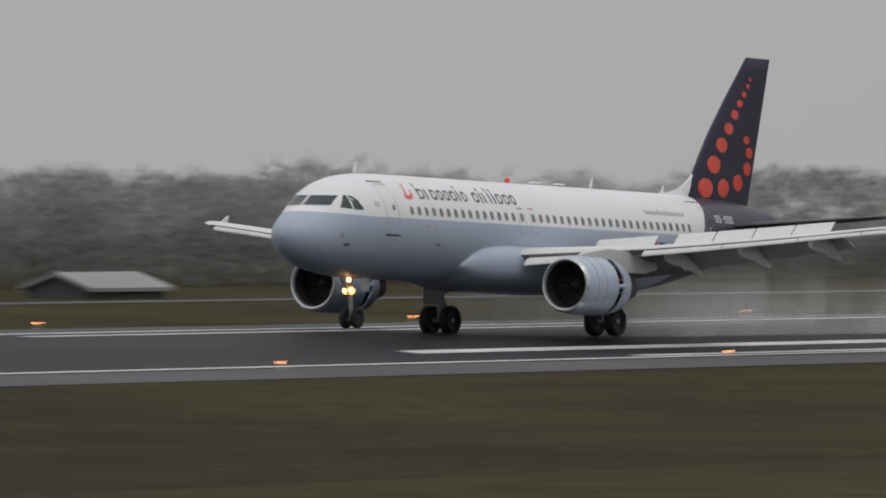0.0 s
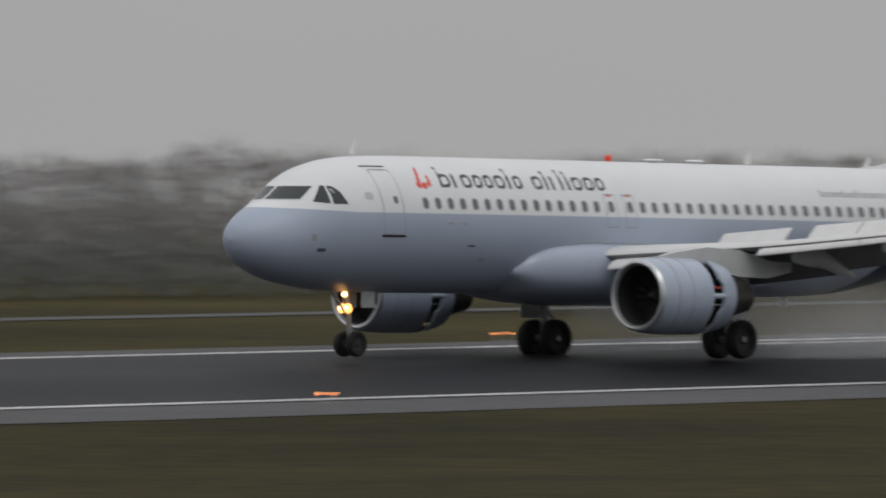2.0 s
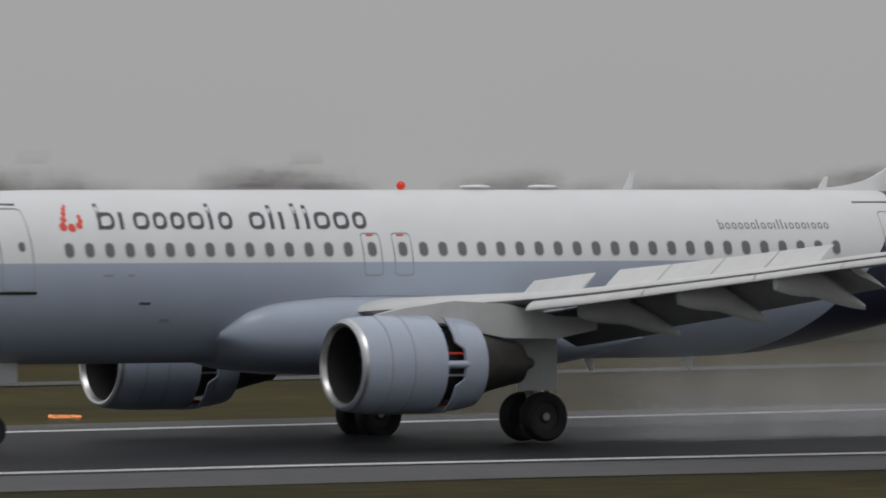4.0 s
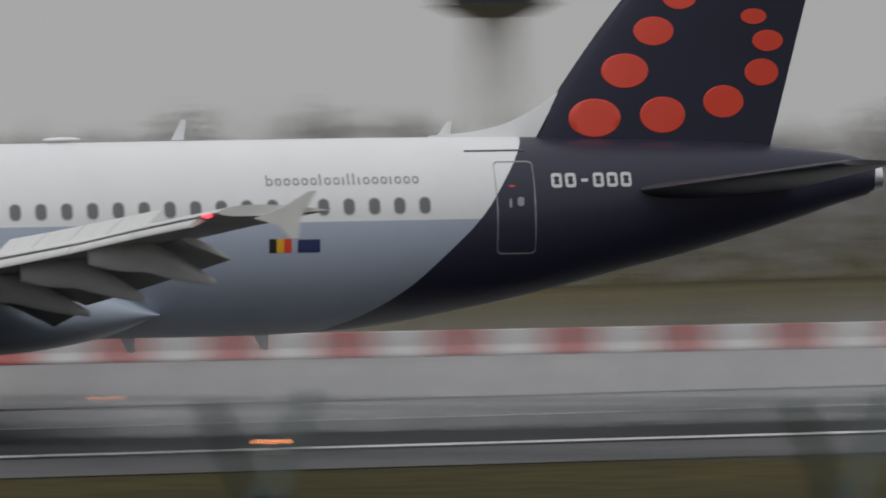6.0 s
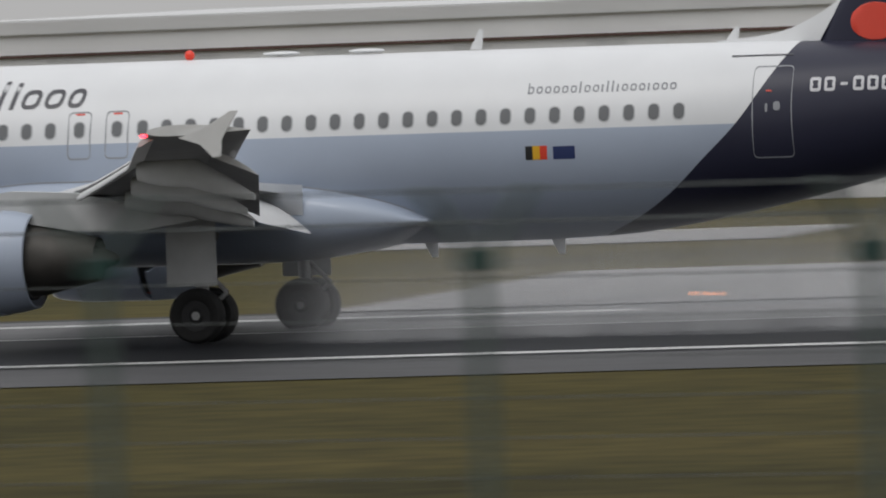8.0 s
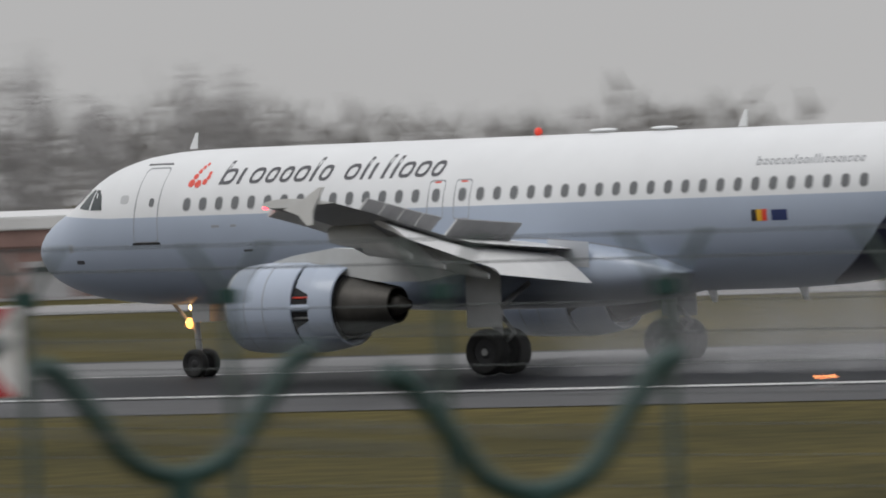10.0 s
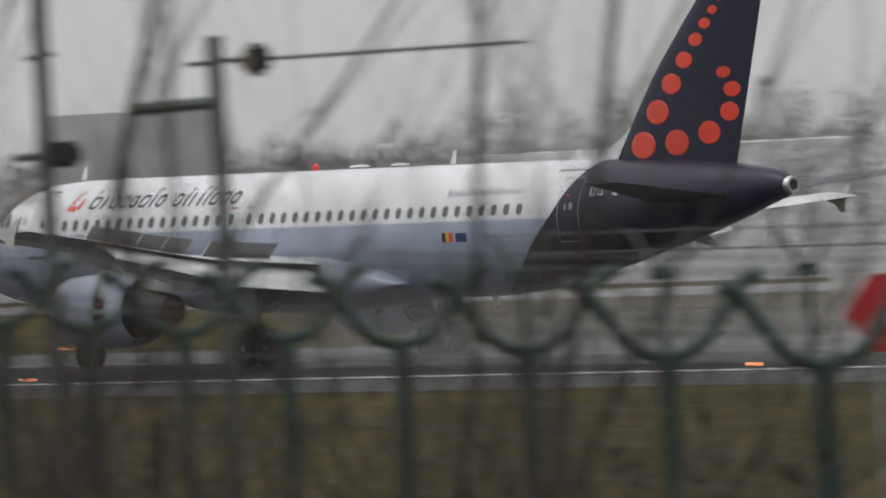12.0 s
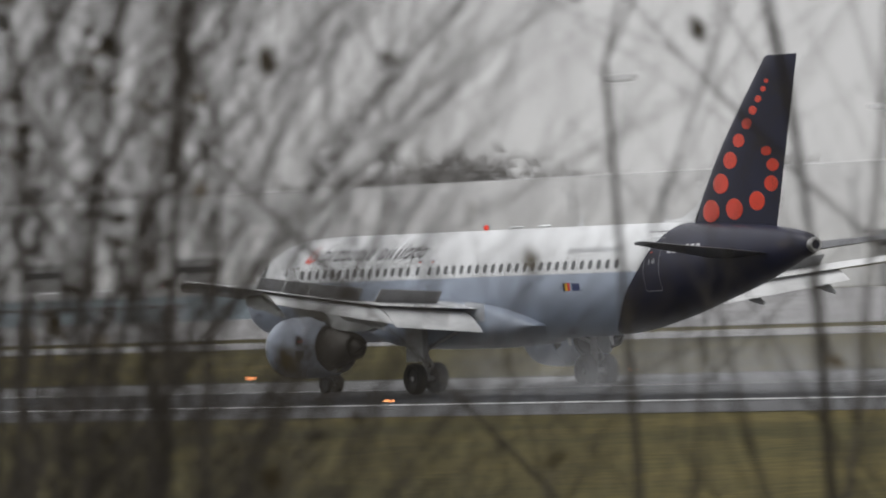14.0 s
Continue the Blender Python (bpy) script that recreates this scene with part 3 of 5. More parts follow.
        for x, zt, zb, w in ((12.2, 3.02, 2.93, .04), (12.9, 3.16, 2.9, .17), (14.2, 3.32, 2.7, .22), (15.6, 3.25, 2.45, .24), (17.0, 2.95, 2.42, .2), (18.2, 2.9, 2.62, .05)):
            rings.append([(x, ey + w, zt), (x, ey - w, zt), (x, ey - w, zb), (x, ey + w, zb)])
        part("pylon", loft(rings), GREYW, eng, "grey engine pylon", shift=SHIFT)
        # nacelle strake
        bm = bmesh.new()
        g = [bm.verts.new((x, ey - s * (.78 + d), ez + .84 + d)) for x, d in ((12.1, 0), (13.2, 0), (13.2, .3), (12.85, .28))]
        bm.faces.new(g)
        bmesh.ops.solidify(bm, geom=bm.faces, thickness=.02)
        part("strake", bm, PALE, eng, smooth=False, shift=SHIFT)

        # main landing gear
        gear = part("main_gear", rod(bmesh.new(), (17.67, s * 3.795, .55), (17.55, s * 3.7, 2.9), .14), STRUT, plane, "grey main landing gear leg", shift=SHIFT)
        bm = bmesh.new()
        rod(bm, (17.67, s * 3.2, .585), (17.67, s * 4.4, .585), .09)
        part("axle", bm, STRUT, gear, shift=SHIFT)
        bm = bmesh.new()
        rod(bm, (17.6, s * 3.75, 1.6), (17.5, s * 2.1, 2.3), .07)
        part("side_brace", bm, STRUT, gear, shift=SHIFT)
        bm = bmesh.new()
        rod(bm, (17.82, s * 3.8, .75), (18.2, s * 3.8, 1.05), .05)
        rod(bm, (18.2, s * 3.8, 1.05), (17.75, s * 3.78, 1.5), .05)
        part("torque_link", bm, STRUT, gear, shift=SHIFT)
        bm = box(bmesh.new(), (17.0, s * 4.15, 1.2), (18.1, s * 4.2, 2.75), .02)
        part("gear_door", bm, GREYW, gear, "pale grey landing gear door", shift=SHIFT)
        for dy in (-.46, .46):
            wheel("wheel", plane, 17.67, s * 3.795 + dy, .585, .585, .42, s)

        # tailplane
        rings = []
        for y in (0.3, 1.0, 2.5, 4.5, 6.1, 6.22):
            x0 = 31.9 + 0.60 * (y - .7) if y < 6.15 else 35.35
            x1 = 35.55 + 0.19 * (y - .7)
            c = x1 - x0
            rings.append([(x, s * y, z) for x, z in foil(x0, c, 4.72 + 0.095 * (y - .7), .1 * c)])
        part("tailplane", loft(rings), TAILGREY, plane, "dark grey tailplane", shift=SHIFT)

    # fin, with the sloping fillet before it
    rings = []
    fin_le = curve([5.3, 5.83, 6.65, 7.5, 8.74, 11.8], [29.9, 30.14, 30.60, 31.18, 32.13, 34.99])
    for z in (5.3, 5.8, 6.2, 6.6, 7.0, 7.5, 8.1, 8.7, 10, 11.2, 11.68, 11.76):
        x0 = fin_le(z) + (0.06 if z > 11.7 else 0)
        x1 = 35.24 + (z - 5.58) * 0.269
        c = x1 - x0
        rings.append([(x, y, z) for x, y in foil(x0, c, 0, (.095 if z < 11.7 else .05) * c)])
    fin = part("fin", loft(rings), NAVY, plane, "tall navy fin with red dots", shift=SHIFT)
    rings = []
    fl = curve([28.0, 28.8, 29.5, 30.1, 30.5, 31.0], [5.98, 6.04, 6.17, 6.42, 6.66, 7.05])
    for x in np.linspace(28.0, 31.0, 18):
        t, w = fl(x), 0.03 + 0.05 * (x - 28.0)
        rings.append([(x, -w, 5.6), (x, -w * .75, 5.6 + (t - 5.6) * .6), (x, -.03, t), (x, .03, t), (x, w * .75, 5.6 + (t - 5.6) * .6), (x, w, 5.6)])
    bm = loft(rings)
    geom = bmesh.ops.bisect_plane(bm, geom=bm.verts[:] + bm.edges[:] + bm.faces[:], plane_co=(30.20, 0, 5.83), plane_no=(1, 0, -0.56), clear_outer=True)
    part("fin_fillet", bm, WHITE, plane, "white fillet before the fin", shift=SHIFT)
    dots = ((31.48, 6.29, .56, .41), (32.93, 6.33, .50, .39), (34.25, 6.59, .45, .35), (35.09, 7.19, .38, .29), (35.23, 7.85, .345, .23), (34.93, 8.36, .29, .17),
            (32.14, 7.26, .51, .37), (32.77, 8.08, .44, .31), (33.34, 8.77, .37, .25), (33.85, 9.36, .30, .20), (34.25, 9.83, .25, .16), (34.6, 10.22, .2, .13), (34.92, 10.57, .16, .10), (35.12, 10.85, .13, .08))
    for s in (-1, 1):
        for x, z, rx, rz in dots:
            bm = bmesh.new()

            def fin_y(px, pz):
                a, b = fin_le(pz), 35.24 + (pz - 5.58) * 0.269
                u = max(0.0, min(1.0, (px - a) / (b - a)))
                return 5 * .095 * (b - a) * (0.2969 * math.sqrt(u) - 0.126 * u - 0.3516 * u * u + 0.2843 * u ** 3 - 0.1036 * u ** 4)
            rows = []
            for q in (0, .35, .7, .94, 1.0):
                rows.append([bm.verts.new((x + rx * q * math.cos(2 * math.pi * k / 32), s * (fin_y(x + rx * q * math.cos(2 * math.pi * k / 32), z + rz * q * math.sin(2 * math.pi * k / 32)) + (.014 if q < 1 else -.01)), z + rz * q * math.sin(2 * math.pi * k / 32))) for k in range(32)])
            for a, b in zip(rows, rows[1:]):
                for k in range(32):
                    bm.faces.new((a[k], a[(k + 1) % 32], b[(k + 1) % 32], b[k]))
            bmesh.ops.remove_doubles(bm, verts=bm.verts, dist=1e-5)
            bmesh.ops.recalc_face_normals(bm, faces=bm.faces)
            part("red_dot", bm, RED, fin, shift=SHIFT)
    # tail cone exhaust, aerials and beacon
    part("tail_exhaust", lathe([(37.3, .30), (37.62, .24), (37.62, .17), (37.3, .17), (37.3, .30)], 0, 0, 4.95, 24), BARE, plane, "bare metal tail exhaust", shift=SHIFT)
    for x, h in ((5.0, .42), (22.6, .42), (28.2, .30)):
        bm = bmesh.new()
        rings = [[(x + .22 * u - .02 + a, b, 5.98 + h * u) for a, b in ((0, 0), (.1, .018), (.27 - .17 * u, 0), (.1, -.018))] for u in (0, 1)]
        part("blade_aerial", loft(rings), WHITE, plane, shift=SHIFT)
    for x in (21.4, 24.2):
        rings = [[(x + .2 * u + a, b, 1.98 - .38 * u) for a, b in ((0, 0), (.12, .03), (.34 - .2 * u, 0), (.12, -.03))] for u in (0, 1)]
        part("blade_aerial", loft(rings), WHITE, plane, shift=SHIFT)
    for x, r in ((18.4, .42), (20.3, .4)):
        bm = bmesh.new()
        bmesh.ops.create_uvsphere(bm, u_segments=20, v_segments=10, radius=1, matrix=Matrix.Translation((x, 0, 6.03)) @ Matrix.Diagonal((r, .2, .05, 1)))
        part("aerial_blister", bm, WHITE, plane, shift=SHIFT)
    bm = bmesh.new()
    bmesh.ops.create_uvsphere(bm, u_segments=14, v_segments=8, radius=.11, matrix=Matrix.Translation((16.35, 0, 6.06)))
    part("beacon", bm, BEACON, plane, "red beacon", shift=SHIFT)
    # nose gear
    ng = part("nose_gear", rod(bmesh.new(), (5.1, 0, .32), (4.9, 0, 2.2), .085), STRUT, plane, "grey nose landing gear leg with lit lamps", shift=SHIFT)
    bm = bmesh.new()
    rod(bm, (5.1, -.3, .34), (5.1, .3, .34), .06)
    part("axle", bm, STRUT, ng, shift=SHIFT)
    bm = bmesh.new()
    rod(bm, (5.05, 0, 1.15), (4.1, 0, 2.1), .05)
    part("drag_brace", bm, STRUT, ng, shift=SHIFT)
    for s in (-1, 1):
        wheel("wheel", plane, 5.1, s * .25, .38, .38, .22, s)
        bm = box(bmesh.new(), (5.15, s * .36, 1.45), (5.75, s * .39, 1.96), .015)
        part("gear_door", bm, GREYW, ng, shift=SHIFT)
        # oversized orange sphere paints the halo round the lamp's bright core
        bm = bmesh.new()
        bmesh.ops.create_uvsphere(bm, u_segments=14, v_segments=8, radius=.145, matrix=Matrix.Translation((4.86, s * .13, 1.43)) @ Matrix.Diagonal((.5, 1, 1, 1)))
        part("landing_light", bm, LAMP_HALO, ng, "landing light's warm halo as a glowing sphere", shift=SHIFT)
        bm = bmesh.new()
        bmesh.ops.create_uvsphere(bm, u_segments=10, v_segments=6, radius=.06, matrix=Matrix.Translation((4.79, s * .13, 1.45)))
        part("lamp_core", bm, LAMPW, ng, shift=SHIFT)
    bm = bmesh.new()
    bmesh.ops.create_uvsphere(bm, u_segments=14, v_segments=8, radius=.075, matrix=Matrix.Translation((4.84, 0, 1.84)) @ Matrix.Diagonal((.5, 1.3, 1, 1)))
    part("taxi_light", bm, LAMPW, ng, "lit taxi light", shift=SHIFT)
    return plane


PLANE = airliner()


# ---- ground ----
def ground_z(x, y):
    """The ground's height: a bank under the camera, a slight dip at the near edge of the runway and a fall beyond the
    airfield, both shaped to fit the camera's view.
    """
    return 4.6 * (1 - smooth(44, 102, y)) - 0.45 * smooth(95, 178, x) * smooth(124, 145, y) * (1 - smooth(184, 192, y)) - 0.016 * max(0.0, y - 285.0)


GRASS = mat("damp_winter_grass", (0.057, 0.056, 0.0135), 0.95, grain=0.35, scale=0.9, bump=0.3, big=0.35, big_scale=0.06, tint=(0.078, 0.060, 0.018), spec=0.1)


def grass_tone_by_place(m):
    """Multiplies the grass colour by a tone ramp along x, compressed beyond y = 180."""
    n, l = m.node_tree.nodes, m.node_tree.links
    b = n["Principled BSDF"]
    old = b.inputs["Base Color"].links[0].from_socket
    co, sep, r = n.new("ShaderNodeTexCoord"), n.new("ShaderNodeSeparateXYZ"), n.new("ShaderNodeMapRange")
    mul, tone = n.new("ShaderNodeMixRGB"), n.new("ShaderNodeValToRGB")
    r.inputs["From Min"].default_value, r.inputs["From Max"].default_value = -100.0, 400.0
    l.new(co.outputs["Object"], sep.inputs[0])
    l.new(sep.outputs["X"], r.inputs["Value"])
    far, near = n.new("ShaderNodeMapRange"), n.new("ShaderNodeMath")
    far.inputs["From Min"].default_value, far.inputs["From Max"].default_value = 180.0, 205.0
    far.inputs["To Min"].default_value, far.inputs["To Max"].default_value = 1.0, 0.42
    l.new(sep.outputs["Y"], far.inputs["Value"])
    near.operation = "MULTIPLY"
    l.new(r.outputs[0], near.inputs[0])
    l.new(far.outputs[0], near.inputs[1])
    e = tone.color_ramp.elements
    e[0].position, e[0].color = 0.04, (0.95, 0.93, 1.0, 1)
    e[1].position, e[1].color = 0.38, (0.54, 0.53, 0.58, 1)
    for at, v in ((0.17, 0.70), (0.58, 0.40), (0.72, 0.49), (0.88, 0.62)):
        e.new(at).color = (v, v * .98, v * 1.06, 1)
    l.new(near.outputs[0], tone.inputs[0])
    mul.blend_type, mul.inputs[0].default_value = "MULTIPLY", 1.0
    l.new(old, mul.inputs[1])
    l.new(tone.outputs[0], mul.inputs[2])
    l.new(mul.outputs[0], b.inputs["Base Color"])


grass_tone_by_place(GRASS)
TARMAC = mat("wet_asphalt", (0.021, 0.022, 0.025), 0.6, grain=0.15, scale=1.5, big=0.2, big_scale=0.08, bump=0.05, spec=0.1)
SHOULDER = mat("worn_grey_asphalt", (0.082, 0.082, 0.084), 0.65, spec=0.12, grain=0.12, scale=1.2, big=0.15, big_scale=0.07)
PALEPAVE = mat("pale_grey_asphalt", (0.15, 0.15, 0.152), 0.65, spec=0.15, grain=0.12, scale=1.2, big=0.18, big_scale=0.07)
CONCRETE = mat("pale_concrete", (0.24, 0.235, 0.235), 0.65, spec=0.2, grain=0.1, scale=1.0, big=0.15, big_scale=0.05)
MARK = mat("white_runway_paint", (0.55, 0.55, 0.54), 0.5, grain=0.2, scale=1.5, big=0.15)


def strip(name, x0, x1, y0, y1, lift, material, label="", kind="structure", nx=60, ny=2):
    bm = bmesh.new()
    g = [[bm.verts.new((x0 + (x1 - x0) * i / nx, y0 + (y1 - y0) * j / ny, ground_z(x0 + (x1 - x0) * i / nx, y0 + (y1 - y0) * j / ny) + lift)) for j in range(ny + 1)] for i in range(nx + 1)]
    for i in range(nx):
        for j in range(ny):
            bm.faces.new((g[i][j], g[i + 1][j], g[i + 1][j + 1], g[i][j + 1]))
    ob = part(name, bm, material, None)
    tagged(ob, label, name.replace("_", " "), kind=kind)
    return ob


ys = [-3000, -400, -60, 0, 44] + list(range(48, 104, 4)) + [110, 120, 124, 130, 135, 140, 145, 160, 170, 182, 184, 186, 188, 190, 192, 200, 240, 285, 340, 400, 500, 700, 1000, 1500, 2000, 4200]
xg = [-4200, -1500, -600, -300] + list(range(-200, 100, 50)) + list(range(90, 180, 5)) + [200, 300, 600, 1500, 4200]
bm = bmesh.new()
gv = [[bm.verts.new((x, y, ground_z(x, y))) for y in ys] for x in xg]
for i in range(len(xg) - 1):
    for j in range(len(ys) - 1):
        bm.faces.new((gv[i][j], gv[i + 1][j], gv[i + 1][j + 1], gv[i][j + 1]))
tagged(part("ground", bm, GRASS), "damp olive winter grass beside the runway", "grass", kind="structure")
Y_GRASS, Y_LINE, Y_MID, Y_FAR = 173.7, 182.06, 194.63, 206.0
strip("shoulder", -1600, 1600, Y_GRASS, 205.8, 0.02, SHOULDER, "worn grey paved shoulder of the runway", nx=240, ny=24)
strip("runway", -1600, 1600, Y_LINE - .6, Y_FAR + .6, 0.03, TARMAC, "dark wet asphalt runway", nx=240, ny=24)
strip("edge_line", -1600, 1600, Y_LINE, Y_LINE + .9, 0.036, MARK, "white painted runway edge line", nx=240, ny=1)
strip("far_shoulder", 60, 1600, 206.6, 210.3, 0.02, SHOULDER, "worn grey paved far shoulder of the runway", nx=120, ny=4)
strip("edge_line", 72, 1600, Y_FAR - .9, Y_FAR, 0.036, MARK, "white painted runway edge line", nx=240, ny=1)


# paler tone over the far half of the runway, for x below 72
strip("pale_paving", -1600, 72, 196.0, 205.4, 0.035, PALEPAVE, "pale grey far half of the runway", nx=240, ny=4)
strip("centre_line", -1600, 72, 195.5, 195.85, 0.037, MARK, "thin white painted line along the runway", nx=240, ny=1)


def edge_light(x, y):
    z = ground_z(x, y) + .02
    bm = bmesh.new()
    rod(bm, (0, 0, 0), (0, 0, .06), .14, n=14)
    rod(bm, (0, 0, .06), (0, 0, .2), .045, n=10)
    ob = part("runway_edge_light", bm, STRUT)
    ob.location = (x, y, z)
    tagged(ob, "small lit amber runway edge light on a short stem", "edge light", group="runway edge lights")
    bm = bmesh.new()
    bmesh.ops.create_uvsphere(bm, u_segments=12, v_segments=8, radius=.048, matrix=Matrix.Translation((0, 0, .26)))
    part("lamp", bm, EDGE, ob, "lit amber lamp")
    return ob


LIGHT_X = [31.27 * k - 0.8 for k in range(-15, 14)]
first = edge_light(LIGHT_X[0], 180.2)
for x in LIGHT_X[1:]:
    copy_thing(first, pose(x, 180.2, ground_z(x, 180.2) + .02))
for k in range(-4, 26):
    x = 307.9 - 27.7 * k
    copy_thing(first, pose(x, 203.6 + 5.4 * smooth(0, 180, x), .05))
# touchdown bars
for x0, x1, y0 in ((156.7, 179.5, 185.7), (300.7, 345.3, 186.7), (311.8, 353.4, 183.3), (155, 177.6, 201.8), (227.9, 256.6, 201.8), (227.5, 256.1, 204.3), (297.6, 341.8, 201.8), (-12.5, 10.4, 185.7), (-77, -53.4, 201.8)):
    strip("runway_bar", x0, x1, y0 + .3, y0 + 1.3, 0.037, MARK, "white painted bar on the runway", nx=12, ny=2)
strip("apron", -62, 68, 205.4, 228.6, 0.03, CONCRETE, "pale concrete apron beyond the runway", nx=20)
strip("apron", 6.5, 66, 228.6, 241.5, 0.028, CONCRETE, "pale concrete apron beside the barrier row", nx=20)
strip("taxiway", 127.9, 1199.4, 239.9, 243.1, 0.03, SHOULDER, "pale concrete taxiway across the grass", nx=20)
strip("service_road", -1183.7, -62, 249.5, 258.8, 0.03, CONCRETE, "pale service road across the grass", nx=20)
strip("road_line", -1183.7, -62, 259.0, 259.5, 0.034, MARK, "white painted line beside the service road", nx=20)
strip("far_apron", -1200, -112, 266.5, 452, 0.03, CONCRETE, "wide pale concrete apron beyond the service road", nx=40, ny=20)


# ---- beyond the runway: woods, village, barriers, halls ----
# bark, twig and far-wood greys are lightened: the mist's haze is in the colour
BARK = mat("hazed_winter_bark", (0.27, 0.265, 0.26), 0.9, grain=0.3, big=0.2)
TWIG = mat("hazed_winter_twigs", (0.30, 0.295, 0.29), 0.95, grain=0.1, big=0.12, big_scale=0.1, spec=0.0)
FARWOOD = mat("hazed_distant_woods", (0.37, 0.36, 0.355), 0.95, big=0.12, big_scale=0.05, spec=0.0)
FIR = mat("dark_conifer_needles", (0.085, 0.092, 0.09), 0.95, grain=0.3, big=0.3, spec=0.1)
HEDGE = mat("dark_hedge_leaves", (0.16, 0.168, 0.155), 0.95, grain=0.4, big=0.3, big_scale=0.2, spec=0.1)
BRICK = mat("weathered_red_brick", (0.25, 0.16, 0.14), 0.9, grain=0.2, scale=6, big=0.2)
TILE = mat("orange_roof_tiles", (0.22, 0.078, 0.05), 0.8, grain=0.25, scale=6, big=0.2)
SLATE = mat("dark_roof_slate", (0.07, 0.072, 0.078), 0.7, grain=0.2, scale=6, big=0.2)
RENDER = mat("grey_wall_cladding", (0.36, 0.36, 0.365), 0.8, grain=0.06, scale=3, big=0.1)
CLAD = mat("pale_hall_cladding", (0.78, 0.78, 0.78), 0.6, grain=0.05, scale=2, big=0.1)
ROOFW = mat("white_roof_edge", (0.62, 0.62, 0.62), 0.6, big=0.08)
RUST = mat("dark_brown_gutter", (0.10, 0.055, 0.045), 0.7, big=0.2)
GALV = mat("galvanised_steel", (0.28, 0.29, 0.29), 0.5, 0.5, big=0.15)
DGLASS = mat("dark_building_glass", (0.05, 0.055, 0.06), 0.15)


def twigs(bm, c, r, rng, count):
    """A spray of thin upright twigs round a point, added to bm."""
    for _ in range(count):
        a = rng.uniform(0, 6.283)
        p = c + Vector((rng.gauss(0, r), rng.gauss(0, r), rng.gauss(0, .7 * r)))
        up = Vector((rng.gauss(0, .45), rng.gauss(0, .45), 1.0)) * (r * rng.uniform(.9, 1.9))
        w = Vector((math.cos(a), math.sin(a), 0)) * (r * rng.uniform(.12, .3))
        bm.faces.new((bm.verts.new(p - w), bm.verts.new(p + w), bm.verts.new(p + up)))


def clumps(bm, centre, size, count, r, rng, shape="round"):
    """Many small ragged clumps in the form of a crown, added to bm."""
    for _ in range(count):
        while True:
            p = Vector((rng.uniform(-1, 1), rng.uniform(-1, 1), rng.uniform(-1, 1)))
            if p.length <= 1 and (p.length > 0.35 or rng.random() < .5):
                break
        if shape == "cone":
            h = rng.random() ** 1.4
            a, q = rng.uniform(0, 6.283), (1 - h) ** .85 * rng.uniform(.35, 1.05)
            p = Vector((math.cos(a) * q, math.sin(a) * q, h * 2 - 1))
        if shape == "column":
            p = Vector((p.x, p.y, rng.uniform(-1, 1)))
            p.xy *= 1.0 - .5 * max(0.0, p.z) ** 3
        n = noise.noise(p * 2.2 + Vector(centre)) * .35 + 1.0
        c = Vector(centre) + Vector((p.x * size[0] * n, p.y * size[1] * n, p.z * size[2] * n))
        twigs(bm, c, r, rng, 3)


def branch(bm, a, way, length, r, depth, rng, sides=5, bend=.25, forks=3, tip=.4):
    """A bending tapered limb that forks, added to bm."""
    p, d = Vector(a), Vector(way).normalized()
    steps = 4
    ring = None
    for k in range(steps + 1):
        q = d.to_track_quat("Z", "Y")
        rr = r * (1 - (1 - tip) * k / steps)
        cur = [bm.verts.new(p + q @ Vector((rr * math.cos(6.2832 * i / sides), rr * math.sin(6.2832 * i / sides), 0))) for i in range(sides)]
        if ring:
            for i in range(sides):
                bm.faces.new((ring[i], ring[(i + 1) % sides], cur[(i + 1) % sides], cur[i]))
        ring = cur
        if depth and k >= 1:
            for _ in range(forks if k == steps else max(1, forks - 2)):
                side = Vector((rng.uniform(-1, 1), rng.uniform(-1, 1), rng.uniform(-.1, .7)))
                branch(bm, p, d * .8 + side * .75, length * rng.uniform(.4, .65), rr * .6, depth - 1, rng, max(3, sides - 1), bend, forks, tip)
        p = p + d * (length / steps)
        d = (d + Vector((rng.uniform(-1, 1), rng.uniform(-1, 1), rng.uniform(-.5, .6))) * bend).normalized()


def tree(x, y, h, w, seed, kind="bare", name="tree"):
    rng = random.Random(seed)
    bm = bmesh.new()
    z0 = ground_z(x, y)
    h -= z0
    thing = new(name)
    thing.location = (x, y, z0)
    if kind == "fir":
        rod(bm, (0, 0, -.2), (0, 0, h * .9), .03 * h, .005 * h, 8)
        part("trunk", bm, BARK, thing)
        bm = bmesh.new()
        clumps(bm, (0, 0, h * .54), (w / 2, w / 2, h * .48), 900, w * .09, rng, "cone")
        part("crown", bm, FIR, thing)
        tagged(thing, "dark bushy conifer standing behind the airfield grass", "conifer", group="trees beyond the runway")
    else:
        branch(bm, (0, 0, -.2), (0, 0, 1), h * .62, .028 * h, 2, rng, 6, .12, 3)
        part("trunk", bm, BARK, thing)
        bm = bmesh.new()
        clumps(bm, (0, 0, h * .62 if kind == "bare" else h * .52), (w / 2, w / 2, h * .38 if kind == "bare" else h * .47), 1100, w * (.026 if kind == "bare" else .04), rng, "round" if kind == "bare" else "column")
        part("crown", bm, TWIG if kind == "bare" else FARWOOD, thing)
        tagged(thing, "bare winter tree with a dense twiggy crown, haze in its grey", "tree", group="trees beyond the runway")
    return thing


